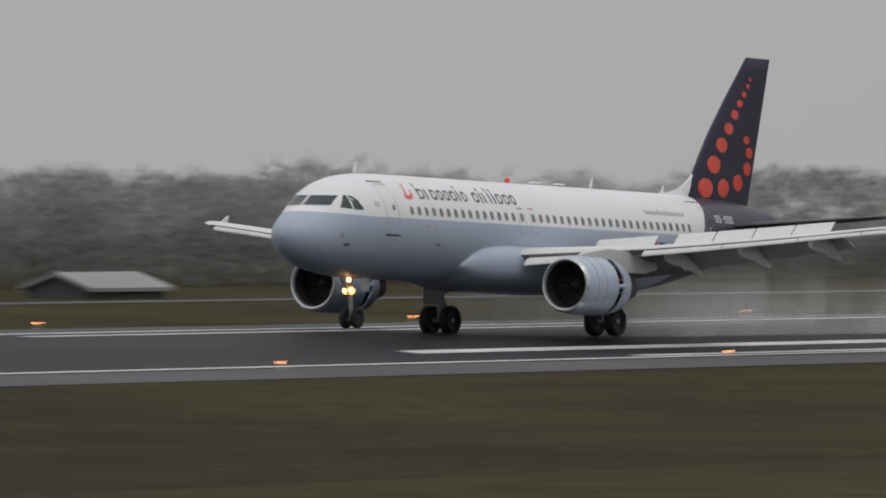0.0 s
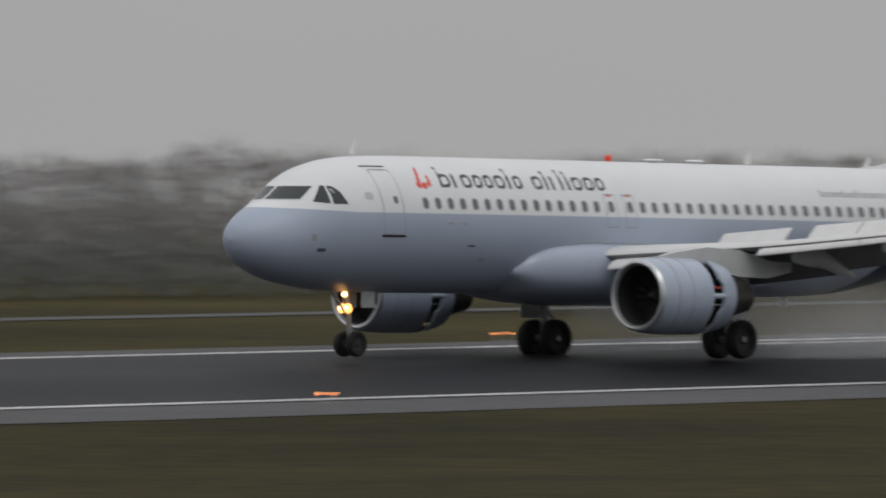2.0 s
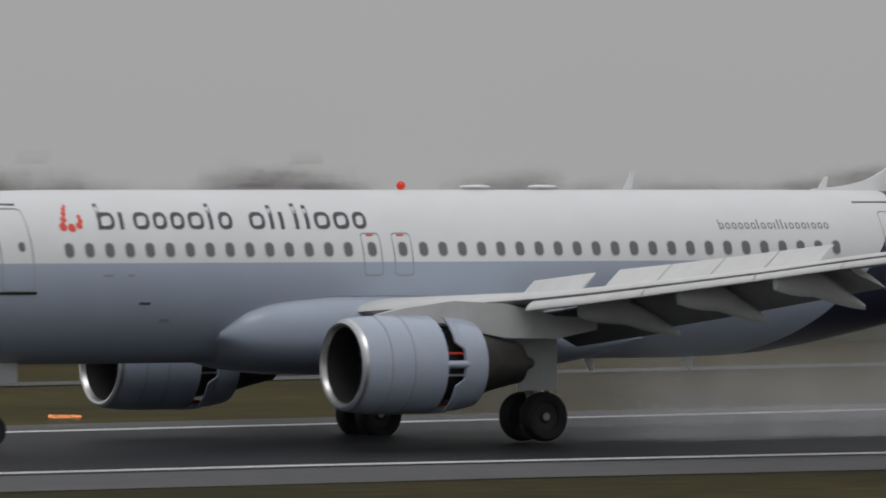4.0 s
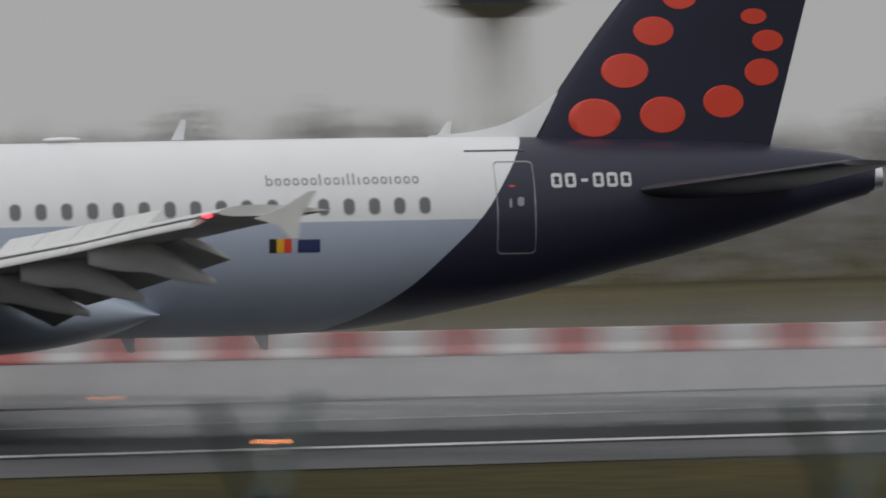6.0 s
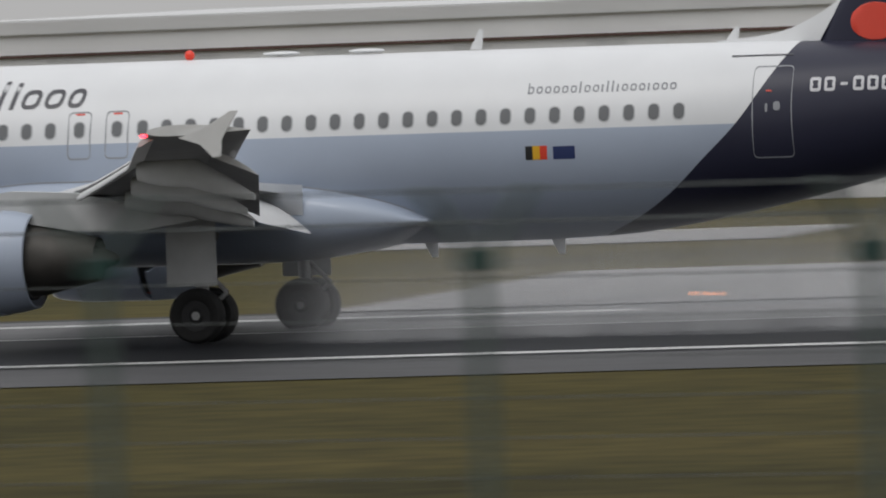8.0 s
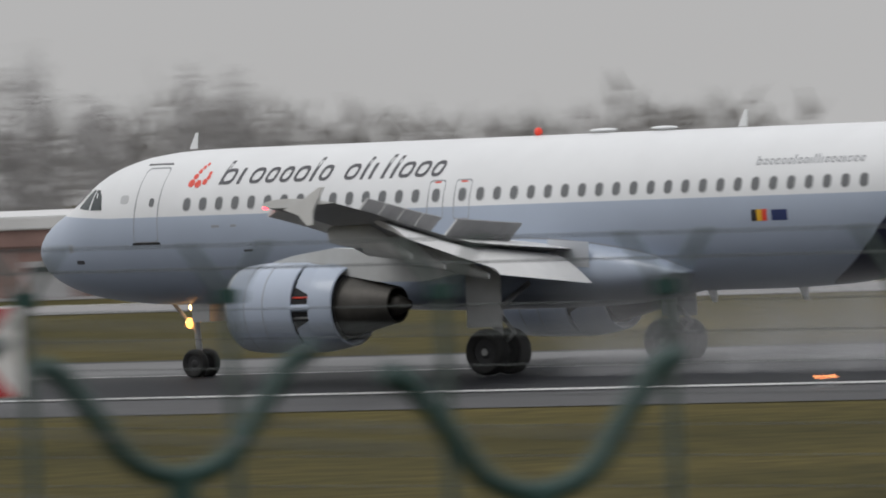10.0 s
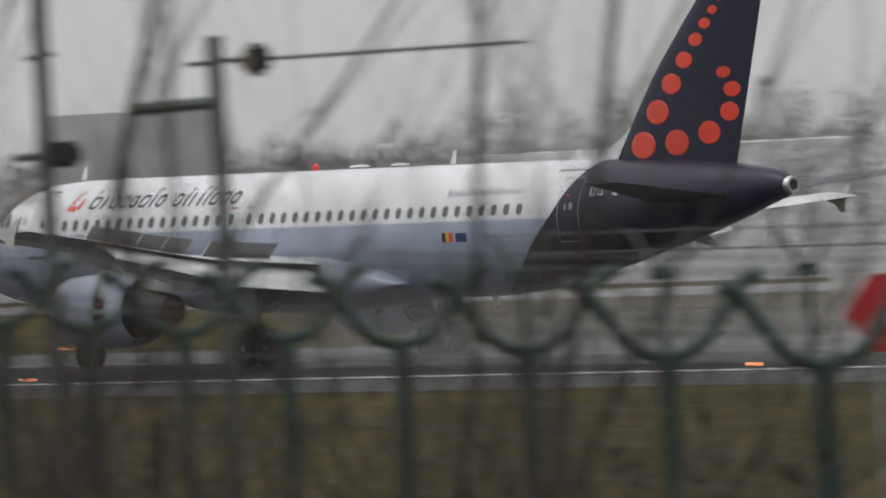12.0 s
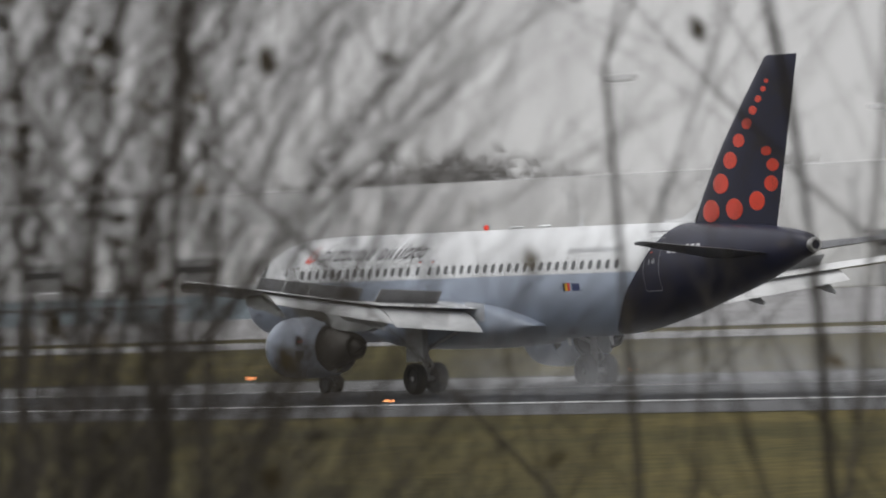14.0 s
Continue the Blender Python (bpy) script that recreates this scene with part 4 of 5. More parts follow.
def woods(name, x0, x1, y, h, material, seed, label, step=2.2, r=1.5, depth=10):
    """A long uneven belt of trees as one mass of clumps."""
    rng = random.Random(seed)
    bm = bmesh.new()
    n = int((x1 - x0) / step)
    for k in range(n):
        x = x0 + (x1 - x0) * k / n
        top = h * (.72 + .30 * noise.noise(Vector((x * .02, seed, 0))) + .2 * noise.noise(Vector((x * .11, seed, 3))))
        for _ in range(int(6 * top / r / 2) + 3):
            c = Vector((x + rng.uniform(-step, step), y + rng.uniform(0, depth), ground_z(x, y) + top * (1 - rng.random() ** 1.7)))
            twigs(bm, c, r, rng, 3)
    return tagged(part(name, bm, material), label, "woods", kind="stuff")


woods("far_woods", -1300, -420, 590, 9.0, FARWOOD, 3, "belt of distant winter woods with the mist's haze in its colour", 2.0, 1.5)
woods("far_woods", -1400, -850, 594, 14.6, FARWOOD, 14, "belt of distant winter woods with the mist's haze in its colour", 2.0, 1.5)
woods("far_woods", -60, 1250, 520, 8.0, FARWOOD, 5, "belt of distant winter woods with the mist's haze in its colour", 1.3, .75)
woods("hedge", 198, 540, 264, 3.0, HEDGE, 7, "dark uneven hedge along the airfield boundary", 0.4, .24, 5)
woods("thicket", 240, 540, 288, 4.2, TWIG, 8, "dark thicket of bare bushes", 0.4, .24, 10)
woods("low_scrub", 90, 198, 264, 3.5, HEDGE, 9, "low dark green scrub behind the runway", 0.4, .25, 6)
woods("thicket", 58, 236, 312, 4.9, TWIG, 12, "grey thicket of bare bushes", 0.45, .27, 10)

for i, (x, y, h, w, k) in enumerate(((377.2, 265.1, 6.3, 6.9, "fir"), (429.3, 289.4, 5.7, 6.8, "bare"), (420.6, 289.4, 4.1, 5.8, "bare"), (445.7, 289.4, 4.4, 6.8, "bare"), (455.6, 294.1, 5.2, 7.7, "bare"), (375.2, 312.9, 5.9, 6.6, "bare"), (367.4, 312.9, 4.5, 6.6, "bare"), (287.5, 289.4, 4.8, 4.8, "bare"), (279.7, 289.4, 4.3, 5.8, "bare"), (349.7, 378.7, 7.0, 5.4, "bare"), (287.6, 337.5, 7.5, 5.2, "bare"), (280.6, 331.6, 7.2, 7.0, "bare"), (297.5, 378.7, 5.4, 8.1, "bare"), (450.8, 378.7, 5.0, 8.1, "bare"), (504.9, 378.7, 5.3, 8.1, "bare"), (577.1, 378.7, 4.7, 9, "bare"), (631.2, 378.7, 5.1, 8.1, "bare"),
                                 (138.9, 378.7, 9.6, 2.7, "bare"), (115.4, 378.7, 5.3, 6.3, "bare"), (122.6, 378.7, 5.6, 7.2, "bare"), (129.8, 378.7, 5.4, 6.3, "bare"), (90.2, 378.7, 4.9, 5.4, "bare"), (64.2, 399.2, 5.5, 4.4, "bare"), (69.8, 399.2, 5.4, 4.2, "bare"), (-31.4, 378.7, 8.5, 7.4, "bare"), (-23.5, 378.7, 9.3, 4.6, "bare"), (-20.9, 378.7, 7.6, 4.8, "bare"), (-17.6, 378.7, 8.0, 5.4, "bare"), (-9, 378.7, 6.6, 6.3, "bare"), (-73, 378.7, 9.9, 6.8, "bare"), (-85.7, 378.7, 5.9, 7.2, "bare"), (-63.1, 378.7, 7.7, 7.2, "bare"), (-54.1, 378.7, 7.2, 6.3, "bare"))):
    tree(x, y, h, w, 20 + i, k)
for i in range(30):
    x = -300.0 - i * 4.1 - .9 * math.sin(i * 4.3)
    tree(x, 378.7 + .6 * math.sin(i * 1.9), 7.9 + .9 * math.sin(i * 2.3) + .5 * math.sin(i * 5.1), 3.1 + .6 * math.sin(i * 3.7), 80 + i, "slim", "poplar")


def gable(name, x, y, w, d, h, ridge, wall, roof, label, windows=3, chimney=True):
    """A small house: walls, a pitched roof with eaves, windows with sills, a door, a chimney."""
    thing = new(name)
    thing.location = (x, y, ground_z(x, y))
    tagged(thing, label, "house")
    bm = box(bmesh.new(), (-w / 2, 0, -.2), (w / 2, d, h))
    for sx in (-1, 1):
        g = [bm.verts.new((sx * w / 2, yy, zz)) for yy, zz in ((0, h), (d, h), (d / 2, ridge))]
        bm.faces.new(g)
    part("wall", bm, wall, thing, smooth=False)
    bm = bmesh.new()
    for s in (0, 1):
        y0 = -.35 if s == 0 else d + .35
        zz = h - .25
        a = [(-w / 2 - .3, y0, zz), (w / 2 + .3, y0, zz), (w / 2 + .3, d / 2, ridge + .05), (-w / 2 - .3, d / 2, ridge + .05)]
        lo = [bm.verts.new(p) for p in a]
        hi = [bm.verts.new((p[0], p[1], p[2] + .18)) for p in a]
        bm.faces.new(lo)
        bm.faces.new(hi)
        for i in range(4):
            j = (i + 1) % 4
            bm.faces.new((lo[i], lo[j], hi[j], hi[i]))
    bmesh.ops.recalc_face_normals(bm, faces=bm.faces)
    rf = part("roof", bm, roof, thing, smooth=False)
    if chimney:
        part("chimney", box(bmesh.new(), (w * .22, d / 2 - .35, ridge - .6), (w * .22 + .7, d / 2 + .35, ridge + .8), .03), BRICK, rf, smooth=False)
    for k in range(windows):
        cx = -w / 2 + w * (k + .5) / windows
        win = part("window", box(bmesh.new(), (cx - .55, -.06, h * .35), (cx + .55, .06, h * .35 + 1.2), .02), ROOFW, thing, smooth=False)
        part("pane", box(bmesh.new(), (cx - .46, -.08, h * .35 + .09), (cx + .46, -.05, h * .35 + 1.11)), DGLASS, win, smooth=False)
        part("sill", box(bmesh.new(), (cx - .62, -.18, h * .35 - .08), (cx + .62, 0, h * .35), .01), RENDER, win, smooth=False)
    return thing


gable("house", 353.2, 289.4, 8.0, 6.8, 2.0, 3.35, BRICK, TILE, "low brick house with an orange tiled roof")
gable("house", 361.1, 286.2, 6.8, 5.8, 1.84, 3.00, BRICK, TILE, "small brick house with a faded orange roof")
gable("house", 338.6, 293.4, 7.7, 6.7, 2.21, 3.65, RENDER, SLATE, "pale rendered house with a dark slate roof")
gable("house", 326.4, 295.7, 8.6, 6.7, 2.11, 3.84, BRICK, TILE, "brick house with an orange roof behind bushes")
gable("house", 365.6, 294.4, 8.6, 6.0, 2.0, 3.15, BRICK, TILE, "brick house with an orange roof among trees")
gable("house", 270.3, 293.4, 8.7, 6.7, 2.12, 3.94, BRICK, TILE, "brick house with an orange tiled roof behind trees")
gable("shed", 370.5, 246.5, 6.4, 3.4, 0.6, 1.0, SLATE, GALV, "low grey shed with a metal roof", 0, False)
gable("shed", 304.5, 273.3, 6.8, 3.9, 1.56, 2.24, GALV, GALV, "low grey shed behind the hedge", 2, False)


STONE = mat("dark_weathered_stone", (0.115, 0.108, 0.104), 0.9, grain=0.2, scale=4, big=0.2)


def church(x, y):
    thing = gable("church", x + 2.5, y, 12, 8, 2.9, 4.8, STONE, SLATE, "old dark stone church with a tall dark pointed spire", 4, False)
    part("tower", box(bmesh.new(), (-5.3, .8, -.2), (.3, 6.4, 6.4), .05), STONE, thing, smooth=False)
    bm = bmesh.new()
    bmesh.ops.create_cone(bm, cap_ends=True, segments=8, radius1=3.4, radius2=.05, depth=4.4, matrix=Matrix.Translation((-2.5, 3.6, 8.55)))
    sp = part("spire", bm, SLATE, thing, "dark slate spire", smooth=False)
    bm = bmesh.new()
    rod(bm, (-2.5, 3.6, 10.6), (-2.5, 3.6, 11.3), .05, n=6)
    rod(bm, (-2.8, 3.6, 11.0), (-2.2, 3.6, 11.0), .05, n=6)
    part("cross", bm, GALV, sp)
    for k in range(2):
        part("louvre", box(bmesh.new(), (-3.6 + 1.3 * k, .72, 4.4), (-2.9 + 1.3 * k, .85, 5.7), .03), DGLASS, thing, smooth=False)


church(294.4, 335.5)


def hall(name, x0, x1, y, h, d, wall, label, bays=8, band=True, slope=0.0):
    """A large flat-roofed hall: cladding, roof edge, gutter, ribs, gates."""
    thing = new(name)
    z0 = ground_z(x0, y)
    h -= z0
    thing.location = (x0, y, z0)
    tagged(thing, label, "hall")
    w = x1 - x0
    part("wall", box(bmesh.new(), (0, 0, -.2), (w, d, h - .5)), wall, thing, smooth=False)
    part("roof", box(bmesh.new(), (-.2, -.14, h - .5), (w + .4, d + .4, h), .05) if band else box(bmesh.new(), (0, 0, h - .5), (w, d, h)), ROOFW if band else wall, thing, "pale roof edge" if band else "", smooth=False)
    if band:
        part("gutter", box(bmesh.new(), (-.2, -.13, h - 1.2), (w + .2, -.02, h - 1.1), .01), RUST, thing, smooth=False)
    for k in range(bays + 1):
        part("rib", box(bmesh.new(), (w * k / bays - .12, -.10, 0), (w * k / bays + .12, .0, h - 1.3), .02), GALV, thing, smooth=False)
    for k in range(0, bays, 2):
        g = part("gate", box(bmesh.new(), (w * (k + .2) / bays, -.05, 0), (w * (k + .8) / bays, .02, h * .45), .02), RENDER, thing, smooth=False)
        part("gate_window", box(bmesh.new(), (w * (k + .25) / bays, -.08, h * .32), (w * (k + .75) / bays, -.045, h * .38)), DGLASS, g, smooth=False)
    return thing


hall("terminal_hall", -47, 28, 270, 6.6, 30, CLAD, "long pale grey hall with a white roof edge", 16)
hall("terminal_hall", -99.4, -63.7, 289.4, 6.46, 30, CLAD, "pale grey hall with a flat roof", 8)
hall("warehouse", -388.4, -379.2, 320.5, 8.20, 4, RENDER, "plain grey box-shaped warehouse", 4, False)
hall("warehouse", -420.2, -400.3, 378.7, 4.51, 20, CLAD, "low pale warehouse with a flat roof", 5, False)
hall("long_hall", -905, -623, 463, 7.6, 30, CLAD, "very long low grey hall in the distance", 20, False)
SKYCLAD = mat("pale_blue_cladding", (0.36, 0.43, 0.47), 0.6, grain=0.05, scale=2, big=0.12)
hall("low_hall", -596.2, -565.6, 345, 1.32, 8, SKYCLAD, "low pale blue hall with a white roof edge", 7)
hall("brick_hall", -256.3, -217.2, 270, 3.03, 12, BRICK, "low weathered brick hall beside the service road", 10, True)


def control_tower(x, y):
    thing = new("control_tower")
    thing.location = (x, y, ground_z(x, y))
    tagged(thing, "tall grey control tower with a wider dark cab", "tower")
    bm = bmesh.new()
    rod(bm, (0, 0, -.2), (0, 0, 12.5), 1.5, 1.2, 24)
    part("shaft", bm, CLAD, thing)
    bm = bmesh.new()
    rod(bm, (0, 0, 12.3), (0, 0, 13.0), 1.6, 3.1, 24)
    rod(bm, (0, 0, 14.8), (0, 0, 15.3), 3.3, 3.2, 24)
    part("cab", bm, RENDER, thing)
    bm = bmesh.new()
    rod(bm, (0, 0, 13.0), (0, 0, 14.8), 2.8, 3.1, 24)
    part("cab_glass", bm, DGLASS, thing, "dark cab glazing")


control_tower(95.7, 492.7)


def lamp_mast(x, y, h, w=2.6):
    thing = new("floodlight_mast")
    z0 = ground_z(x, y)
    h -= z0
    thing.location = (x, y, z0)
    tagged(thing, "thin pale mast with a cross-bar of floodlights, haze in its colour", "mast", group="floodlight masts")
    # pale cladding instead of steel: haze over the far masts put into their colour
    part("pole", rod(bmesh.new(), (0, 0, -.1), (0, 0, h), .09, .05, 10), CLAD, thing)
    part("cross_bar", box(bmesh.new(), (-w / 2, -.06, h - .1), (w / 2, .06, h), .02), CLAD, thing, smooth=False)
    for k in range(4):
        part("floodlight", box(bmesh.new(), (-w / 2 + w * k / 3 - .18, -.25, h), (-w / 2 + w * k / 3 + .18, .1, h + .3), .03), CLAD, thing, smooth=False)


for x, y, h in ((94.9, 378.7, 6.7), (99.6, 378.7, 6.6), (102.1, 378.7, 6.6), (105.5, 378.7, 6.8), (-508.7, 364.6, 11.1), (-428.3, 289.4, 12.8), (-357.1, 378.7, 10.2)):
    lamp_mast(x, y, h)

# red and white barrier blocks along the apron
WRED = mat("faded_red_plastic", (0.38, 0.095, 0.085), 0.6, grain=0.1, big=0.15)
WWHITE = mat("dirty_white_plastic", (0.55, 0.54, 0.53), 0.6, grain=0.1, big=0.15)


def barrier_mesh(material):
    prof = [(-.30, 0), (-.30, .09), (-.13, .26), (-.10, .64), (.10, .64), (.13, .26), (.30, .09), (.30, 0)]
    bm = loft([[(x, a, b) for a, b in prof] for x in (-.69, .69)])
    bmesh.ops.bevel(bm, geom=[e for e in bm.edges if e.calc_length() > 1.0], offset=.02, segments=1, affect="EDGES")
    return part("barrier_block", bm, material, smooth=False)


blocks = [(8.6 + 1.37 * k, k % 2) for k in range(42)]
blocks += [(2.4, 0), (3.8, 1), (-6.4, 0), (-5.0, 1), (-13.4, 1)]
proto = [barrier_mesh(WRED), barrier_mesh(WWHITE)]
for i, p in enumerate(proto):
    tagged(p, ("faded red" if i == 0 else "dirty white") + " plastic barrier block in a row on the apron", "barrier", group="barrier row")
used = [False, False]
for x, c in blocks:
    m = pose(x, 241.0 - .2165 * (x - 8.3) * (1 if x > 8 else -.9) + .03 * math.sin(x * 3), .03, 0, 0, -12.2 + 2 * math.sin(x * 1.7))
    if not used[c]:
        proto[c].matrix_world, used[c] = m, True
    else:
        copy_thing(proto[c], m)


# ---- near side: two fences, road signs, poles, bare shrubs ----
GREEN = mat("dark_green_fence_paint", (0.010, 0.045, 0.038), 0.45, grain=0.15, scale=8, big=0.15)
GREYGREEN = mat("weathered_grey_green_paint", (0.06, 0.085, 0.075), 0.6, grain=0.15, scale=8, big=0.15)
WIRE = mat("dull_fence_wire", (0.10, 0.11, 0.11), 0.6, 0.3, big=0.1)
SIGNW = mat("white_sign_face", (0.72, 0.71, 0.70), 0.5, grain=0.04, big=0.06)
SIGNR = mat("red_sign_film", (0.45, 0.015, 0.02), 0.45, big=0.06)
TEAL = mat("dark_teal_sheet_metal", (0.018, 0.080, 0.105), 0.5, grain=0.1, scale=6, big=0.15)
STEM = mat("brown_shrub_bark", (0.062, 0.054, 0.045), 0.9, grain=0.3, scale=20, big=0.2, spec=0.2)
DEAD = mat("withered_brown_leaves", (0.09, 0.072, 0.045), 0.9, grain=0.3, scale=10, big=0.3, spec=0.1)


FENCE_AT, FENCE_STEP = Vector((-12.88, 15.0)), Vector((-1.40, .735))
FENCE_TURN = math.degrees(math.atan2(.735, -1.40)) - 90
post = new("fence_post")
tagged(post, "dark green round steel fence post with a U-shaped top", "fence post", group="green fence posts")
part("pole", tube(bmesh.new(), [(0, 0, -2.4), (0, 0, 0)], .03, 12), GREEN, post)
part("fork", tube(bmesh.new(), [(-.245, 0, .215), (-.165, 0, .112)] + [(.17 * math.sin(a), 0, .17 - .17 * math.cos(a)) for a in np.linspace(-.85, .85, 11)] + [(.165, 0, .112), (.245, 0, .215)], .021, 10), GREEN, post, "U-shaped green fork")
part("fork_arm", tube(bmesh.new(), [(.24, 0, .208), (.29, 0, .232)], .022, 10), GREEN, post)
part("fork_arm", tube(bmesh.new(), [(-.24, 0, .208), (-.29, 0, .232)], .022, 10), GREEN, post)
for k in range(-2, 12):
    p = FENCE_AT + FENCE_STEP * k
    m = pose(p.x, p.y, 7.165, 0, 0, FENCE_TURN)
    if k == -2:
        post.matrix_world = m
    else:
        copy_thing(post, m)
wires = new("fence_wires")
tagged(wires, "dull horizontal wires strung along the green fence", "fence wires")
a0, a1 = FENCE_AT - FENCE_STEP * 2, FENCE_AT + FENCE_STEP * 11
across = Vector((-FENCE_STEP.y, FENCE_STEP.x)).normalized()
for dx, dz, r in [(.28, .27, .003), (-.28, .27, .003), (.2, .09, .003), (-.2, .09, .003)] + [(0, -.06 - .1 * i, .0022) for i in range(22)]:
    o = across * dx
    part("wire", tube(bmesh.new(), [(a0.x + o.x, a0.y + o.y, 7.165 + dz), (a1.x + o.x, a1.y + o.y, 7.165 + dz)], r, 4), WIRE, wires)

# the airfield's own fence, further off, with forked arms
ypost = new("airfield_fence_post")
tagged(ypost, "grey-green airfield fence post with two forked arms", "fence post", group="airfield fence posts")
part("pole", tube(bmesh.new(), [(0, 0, -2.3), (0, 0, 0)], .04, 10), GREYGREEN, ypost)
for s in (-1, 1):
    part("arm", tube(bmesh.new(), [(0, 0, -.03), (s * .28, 0, .36)], .026, 8), GREYGREEN, ypost)
part("bracket", box(bmesh.new(), (-.09, -.05, -.06), (.09, .05, .04), .01), GREEN, ypost, smooth=False)
line = [Vector((-1.26 - 1.59 * k, 36.4 + 1.5 * k, 0)) for k in range(-6, 7)]
line += [line[-1] + Vector((-2.106, .375, 0)) * k for k in range(1, 24)]
for k, p in enumerate(line):
    m = pose(p.x, p.y, 6.43, 0, 0, 45 if k < 13 else 25)
    if k == 0:
        ypost.matrix_world = m
    else:
        copy_thing(ypost, m)
awires = new("airfield_fence_wires")
tagged(awires, "thin wires strung along the airfield fence", "fence wires")
for dx, dz in [(.27, .34), (-.27, .34), (.14, .18), (-.14, .18)] + [(0, -.1 - .2 * i) for i in range(9)]:
    part("wire", tube(bmesh.new(), [(p.x + .5 * dx, p.y + dx, 6.43 + dz) for p in (line[0], line[12], line[-1])], .003, 4), WIRE, awires)


def chevron_sign(x, y, z, size=.6):
    """A white road panel with a red arrowhead that points left, on two posts."""
    thing = new("chevron_sign")
    thing.matrix_world = pose(x, y, z, 0, 0, math.degrees(math.atan2(y, x)) - 90)
    tagged(thing, "white road sign with a red chevron on a post", "road sign", group="chevron signs")
    h = size / 2
    part("panel", box(bmesh.new(), (-h, -.012, -h), (h, .012, h), .01), SIGNW, thing, smooth=False)
    rings = [[(px * size, yy, pz * size) for px, pz in ((-.42, 0), (-.06, .48), (.42, .48), (.04, 0), (.42, -.48), (-.06, -.48))] for yy in (-.017, -.008)]
    bm = bmesh.new()
    lo = [[bm.verts.new(p) for p in r] for r in rings]
    for r in lo:
        bm.faces.new((r[0], r[1], r[2], r[3]))
        bm.faces.new((r[0], r[3], r[4], r[5]))
    for i in range(6):
        j = (i + 1) % 6
        bm.faces.new((lo[0][i], lo[0][j], lo[1][j], lo[1][i]))
    bmesh.ops.recalc_face_normals(bm, faces=bm.faces)
    part("chevron", bm, SIGNR, thing, "red chevron", smooth=False)
    g = z - ground_z(x, y)
    part("post", tube(bmesh.new(), [(0, .04, -g - .1), (0, .04, h * .9)], .03, 8), GALV, thing)


for x, y, z in ((-44.82, 47.08, 6.25), (-39.89, 47.47, 6.19), (-49.9, 49.0, 6.21), (-25.16, 52.26, 6.0)):
    chevron_sign(x, y, z)

cab = new("roadside_cabinet")
cab.matrix_world = pose(-40.24, 44.51, 6.42, 0, 0, 42)
tagged(cab, "dark teal metal box mounted on a roadside post", "cabinet")
body = part("body", box(bmesh.new(), (-.21, -.12, -.27), (.21, .12, .27), .015), TEAL, cab, smooth=False)
part("lid", box(bmesh.new(), (-.23, -.15, .27), (.23, .14, .30), .008), TEAL, cab, smooth=False)
part("door", box(bmesh.new(), (-.18, -.135, -.24), (.18, -.12, .18), .006), TEAL, cab, smooth=False)
part("ledge", box(bmesh.new(), (-.19, -.14, .20), (.19, -.12, .23), .004), BLACK, cab, smooth=False)
part("post", tube(bmesh.new(), [(0, .14, -1.9), (0, .14, .2)], .04, 8), GALV, cab)


def mast(x, y, top, arms, label):
    thing = new("signal_mast")
    thing.matrix_world = pose(x, y, 0, 0, 0, math.degrees(math.atan2(y, x)) - 90)
    tagged(thing, label, "mast", group="signal masts")
    part("pole", tube(bmesh.new(), [(0, 0, ground_z(x, y) - .1), (0, 0, top)], .045, 10), WIRE, thing)
    for x0, x1, z, r in arms:
        part("arm", tube(bmesh.new(), [(x0, 0, z), (x1, 0, z + .02)], r, 8), WIRE, thing)
    return thing


m1 = mast(-40.1, 33.11, 8.65, ((-.09, .07, 8.28, .014), (-.18, .1, 7.74, .022)), "dark thin mast with short cross-arms")
part("lamp_head", box(bmesh.new(), (.0, -.08, 7.68), (.2, .08, 7.82), .03), BLACK, m1)
m2 = mast(-39.49, 33.83, 8.35, ((-.16, .2, 8.20, .014), (.2, 1.7, 8.21, .011), (-.5, .0, 7.97, .035)), "dark thin mast with a long thin arm")
part("lamp_head", box(bmesh.new(), (.16, -.07, 8.12), (.3, .07, 8.30), .03), BLACK, m2)


def shrub(x, y, h, seed, stems=5, depth=2, forks=3, thick=.016, leaves=40, spread=.35):
    """A bare shrub: several stems that fork, with a few withered leaves."""
    rng = random.Random(seed)
    thing = new("shrub")
    z0 = ground_z(x, y)
    thing.location = (x, y, z0)
    tagged(thing, "bare brown winter shrub with thin forked stems", "shrub", group="bare shrubs")
    for k in range(stems):
        bm = bmesh.new()
        a = (rng.uniform(-.35, .35), rng.uniform(-.35, .35), -.05)
        branch(bm, a, (rng.uniform(-spread, spread), rng.uniform(-spread, spread), 1), h * rng.uniform(.5, .8), thick * rng.uniform(.7, 1.3), depth, rng, 5, .13, forks, .5)
        part("stem", bm, STEM, thing)
    bm = bmesh.new()
    for _ in range(leaves):
        c = Vector((rng.gauss(0, .45), rng.gauss(0, .45), h * rng.random() ** 1.3 * .8))
        s = rng.uniform(.02, .05)
        u = Vector((rng.gauss(0, 1), rng.gauss(0, 1), rng.gauss(0, 1))).normalized() * s
        v = u.orthogonal().normalized() * s * .5
        w = u.cross(v).normalized() * .003
        bm.faces.new([bm.verts.new(c + p) for p in (u, v, -u)])
        bm.faces.new([bm.verts.new(c + p + w) for p in (u, -v, -u)])
    part("leaves", bm, DEAD, thing, "withered brown leaves")
    return thing


rng = random.Random(11)
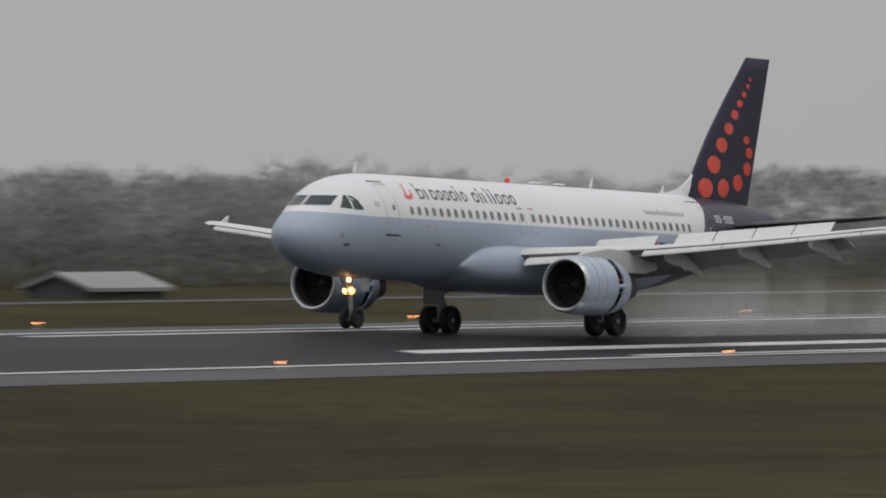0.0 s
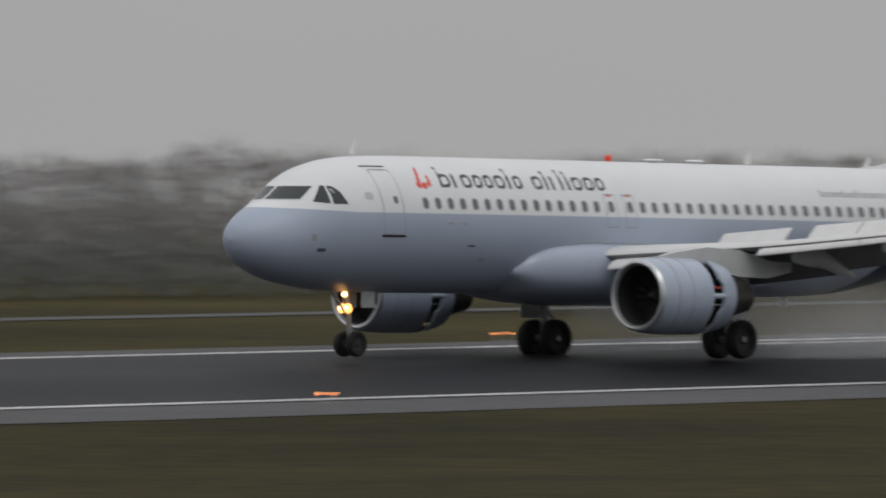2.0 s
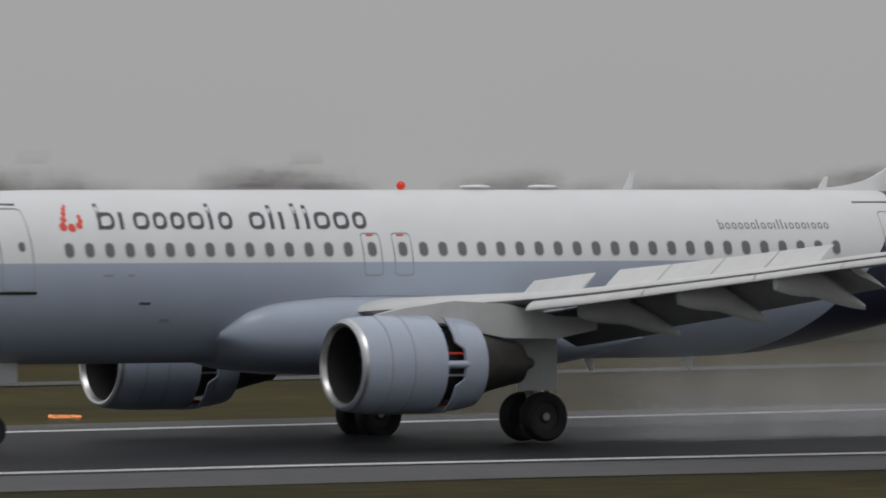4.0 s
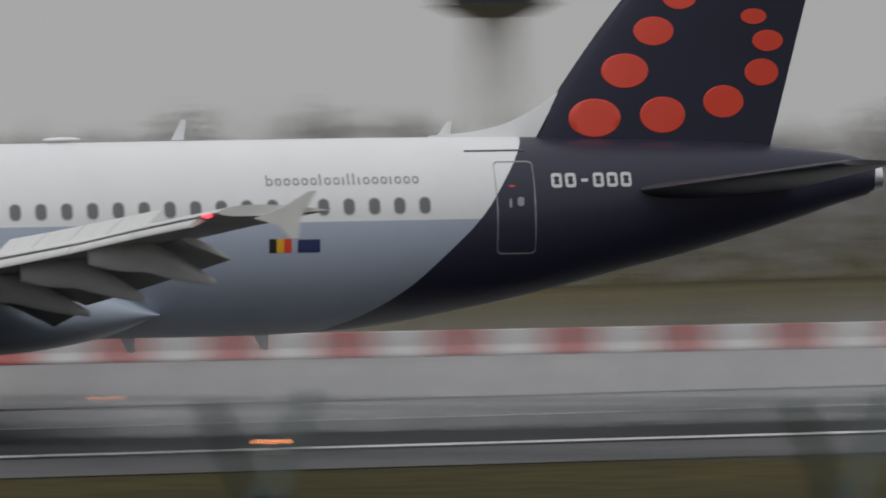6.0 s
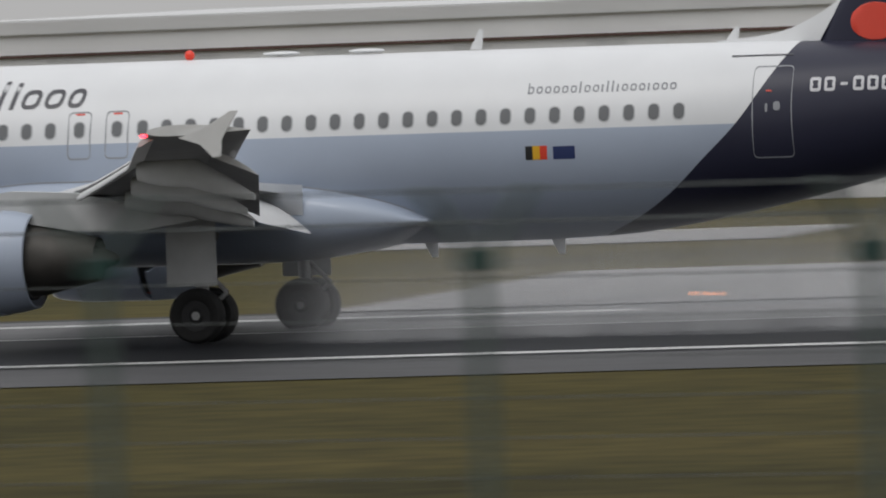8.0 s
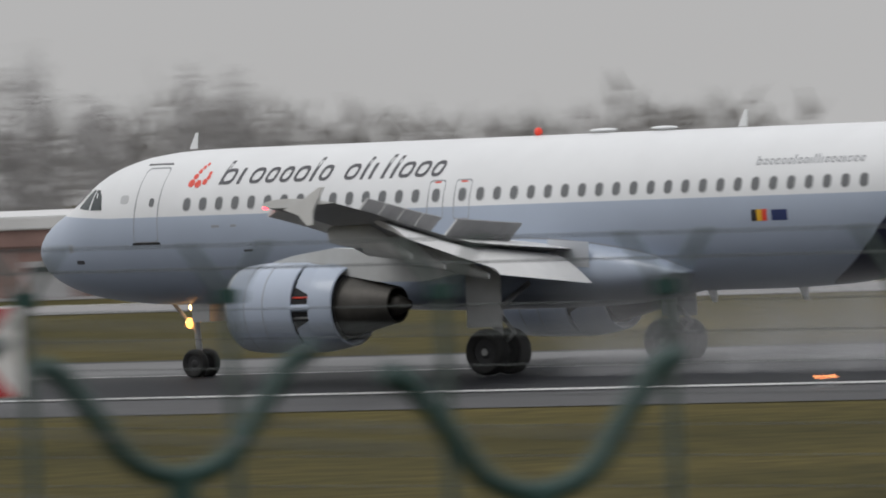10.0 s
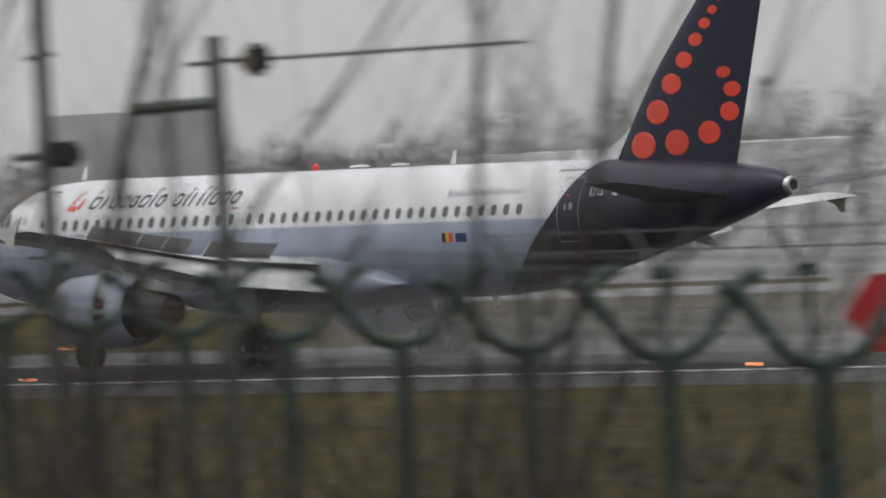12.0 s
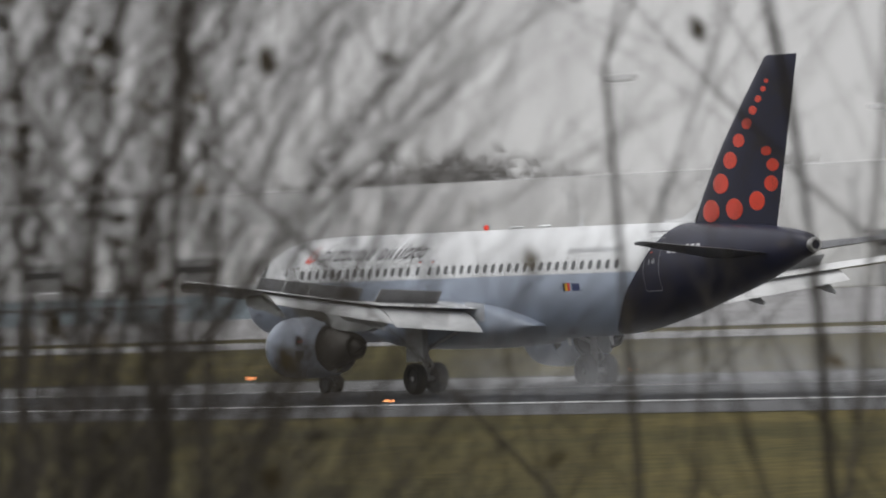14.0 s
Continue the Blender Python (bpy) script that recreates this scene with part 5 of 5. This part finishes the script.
# low thicket behind the green fence
for i in range(29):
    az = radians(46.2 + 7.0 * (i / 28) + rng.uniform(-.25, .25))
    R = rng.uniform(20, 36)
    shrub(-R * math.sin(az), R * math.cos(az), rng.uniform(1.9, 2.9), 300 + i, 5, 2, 3, .012, 90)
# low brown undergrowth
for i in range(12):
    az = radians(45.2 + 3.0 * i / 11 + rng.uniform(-.12, .12))
    R = rng.uniform(22, 31)
    shrub(-R * math.sin(az), R * math.cos(az), rng.uniform(1.5, 2.0), 900 + i, 5, 2, 3, .011, 220, .4)
# slender taller stems
for i in range(9):
    az = radians(47.6 + 8.0 * i / 8 + rng.uniform(-.4, .4))
    R = rng.uniform(22, 34)
    shrub(-R * math.sin(az), R * math.cos(az), rng.uniform(4.6, 6.2), 400 + i, 1, 2, 2, .022, 6, .12)
for i in range(17):
    az = radians(53.5 + 7.5 * (i / 16) ** .8 + rng.uniform(-.3, .3))
    R = rng.uniform(22, 36)
    shrub(-R * math.sin(az), R * math.cos(az), rng.uniform(1.6, 2.4), 500 + i, 4, 2, 3, .012, 70)
for i in range(16):
    az = radians(46.8 + 5.8 * (i / 15) + rng.uniform(-.2, .2))
    R = rng.uniform(19, 27)
    shrub(-R * math.sin(az), R * math.cos(az), rng.uniform(2.5, 3.2), 700 + i, 6, 2, 3, .011, 170, .3)
for i in range(5):
    az = radians(58.3 + 1.5 * i / 4 + rng.uniform(-.15, .15))
    R = rng.uniform(20, 26)
    shrub(-R * math.sin(az), R * math.cos(az), rng.uniform(4.4, 5.4), 800 + i, 1 if i < 3 else 2, 3, 2, .012, 30, .14)
for i in range(6):
    az = radians(57.9 + 1.9 * i / 5 + rng.uniform(-.15, .15))
    R = rng.uniform(19, 26)
    shrub(-R * math.sin(az), R * math.cos(az), rng.uniform(2.6, 3.2), 850 + i, 5, 2, 3, .011, 150, .3)
# small trees with dense bare crowns
for i, (az, R, h, n) in enumerate(((59.5, 25, 4.6, 3), (59.8, 23, 5.2, 3), (60.1, 21, 5.4, 4), (60.4, 24, 5.6, 4), (59.9, 20, 5.4, 4), (60.2, 22, 5.6, 4), (60.6, 23, 5.6, 4), (60.8, 20, 5.6, 5), (61.2, 22, 5.6, 5), (61.6, 20, 5.6, 4))):
    az = radians(az)
    shrub(-R * math.sin(az), R * math.cos(az), h, 600 + i, n, 3, 3, .015, 60, .14)


# ---- spray thrown up behind the main wheels: thin rigid veils that travel with the aircraft ----
def veil():
    m = bpy.data.materials.new("thin_water_mist")
    m.use_nodes = True
    n, l = m.node_tree.nodes, m.node_tree.links
    b = n["Principled BSDF"]
    b.inputs["Base Color"].default_value, b.inputs["Roughness"].default_value, b.inputs["Specular IOR Level"].default_value = (0.75, 0.76, 0.78, 1), 1.0, 0.0
    co, tex, sep, up = n.new("ShaderNodeTexCoord"), n.new("ShaderNodeTexNoise"), n.new("ShaderNodeSeparateXYZ"), n.new("ShaderNodeMapRange")
    gx, k1, k2 = n.new("ShaderNodeMapRange"), n.new("ShaderNodeMath"), n.new("ShaderNodeMath")
    tex.inputs["Scale"].default_value, tex.inputs["Detail"].default_value = 0.7, 3
    l.new(co.outputs["Object"], tex.inputs["Vector"])
    l.new(co.outputs["Object"], sep.inputs[0])
    up.interpolation_type = gx.interpolation_type = "SMOOTHSTEP"
    for r, a, c, u, v in ((up, 0.2, 3.0, 0.36, 0.0), (gx, 0.0, 3.5, 0.0, 1.0)):
        r.inputs["From Min"].default_value, r.inputs["From Max"].default_value = a, c
        r.inputs["To Min"].default_value, r.inputs["To Max"].default_value = u, v
    l.new(sep.outputs["Z"], up.inputs["Value"])
    l.new(sep.outputs["X"], gx.inputs["Value"])
    k1.operation = k2.operation = "MULTIPLY"
    l.new(up.outputs[0], k1.inputs[0])
    l.new(gx.outputs[0], k1.inputs[1])
    l.new(k1.outputs[0], k2.inputs[0])
    l.new(tex.outputs["Fac"], k2.inputs[1])
    l.new(k2.outputs[0], b.inputs["Alpha"])
    return m


MIST = veil()
SPRAY = new("water_spray")
tagged(SPRAY, "pale thin water spray thrown up behind the wheels", "spray")
for y in (-4.6, -3.2, 3.2, 4.6):
    bm = bmesh.new()
    g = [[bm.verts.new((34.0 * i / 40, y * (1 + .02 * i) + .25 * math.sin(i * .7 + y), 3.0 * j / 8)) for j in range(9)] for i in range(41)]
    for i in range(40):
        for j in range(8):
            bm.faces.new((g[i][j], g[i + 1][j], g[i + 1][j + 1], g[i][j + 1]))
    part("mist_veil", bm, MIST, SPRAY)


# ---- motion ----
# seconds, x of the main wheels, pitch in degrees
ROLL = [
    (0.0, 320.64, 1.90),
    (0.5, 294.45, 1.86),
    (1.0, 266.64, 1.51),
    (1.5, 241.57, 1.17),
    (2.0, 215.35, 1.14),
    (2.5, 191.06, 1.09),
    (2.7, 180.99, 1.09),
    (4.8, 80.61, 0.27),
    (5.0, 71.51, 0.27),
    (5.5, 47.88, 0.33),
    (6.0, 26.04, 0.34),
    (6.5, 3.01, 0.15),
    (7.0, -17.83, 0.10),
    (7.5, -39.96, 0.11),
    (8.0, -59.80, 0.19),
    (8.5, -81.53, 0.14),
    (8.7, -89.91, 0.14),
    (10.8, -174.82, 0.03),
    (11.0, -182.60, 0.03),
    (11.5, -202.77, 0.06),
    (12.0, -221.44, 0.12),
    (12.5, -241.43, 0.13),
    (13.0, -259.53, 0.17),
    (13.5, -278.68, 0.10),
    (14.0, -296.23, 0.03),
]


def motions():
    walk(PLANE, [(t, pose(x, 194.63, 0.0, -0.9, p, 0)) for t, x, p in ROLL])
    walk(SPRAY, [(t, pose(x + 0.3, 194.63, 0.02)) for t, x, p in ROLL])


motions()
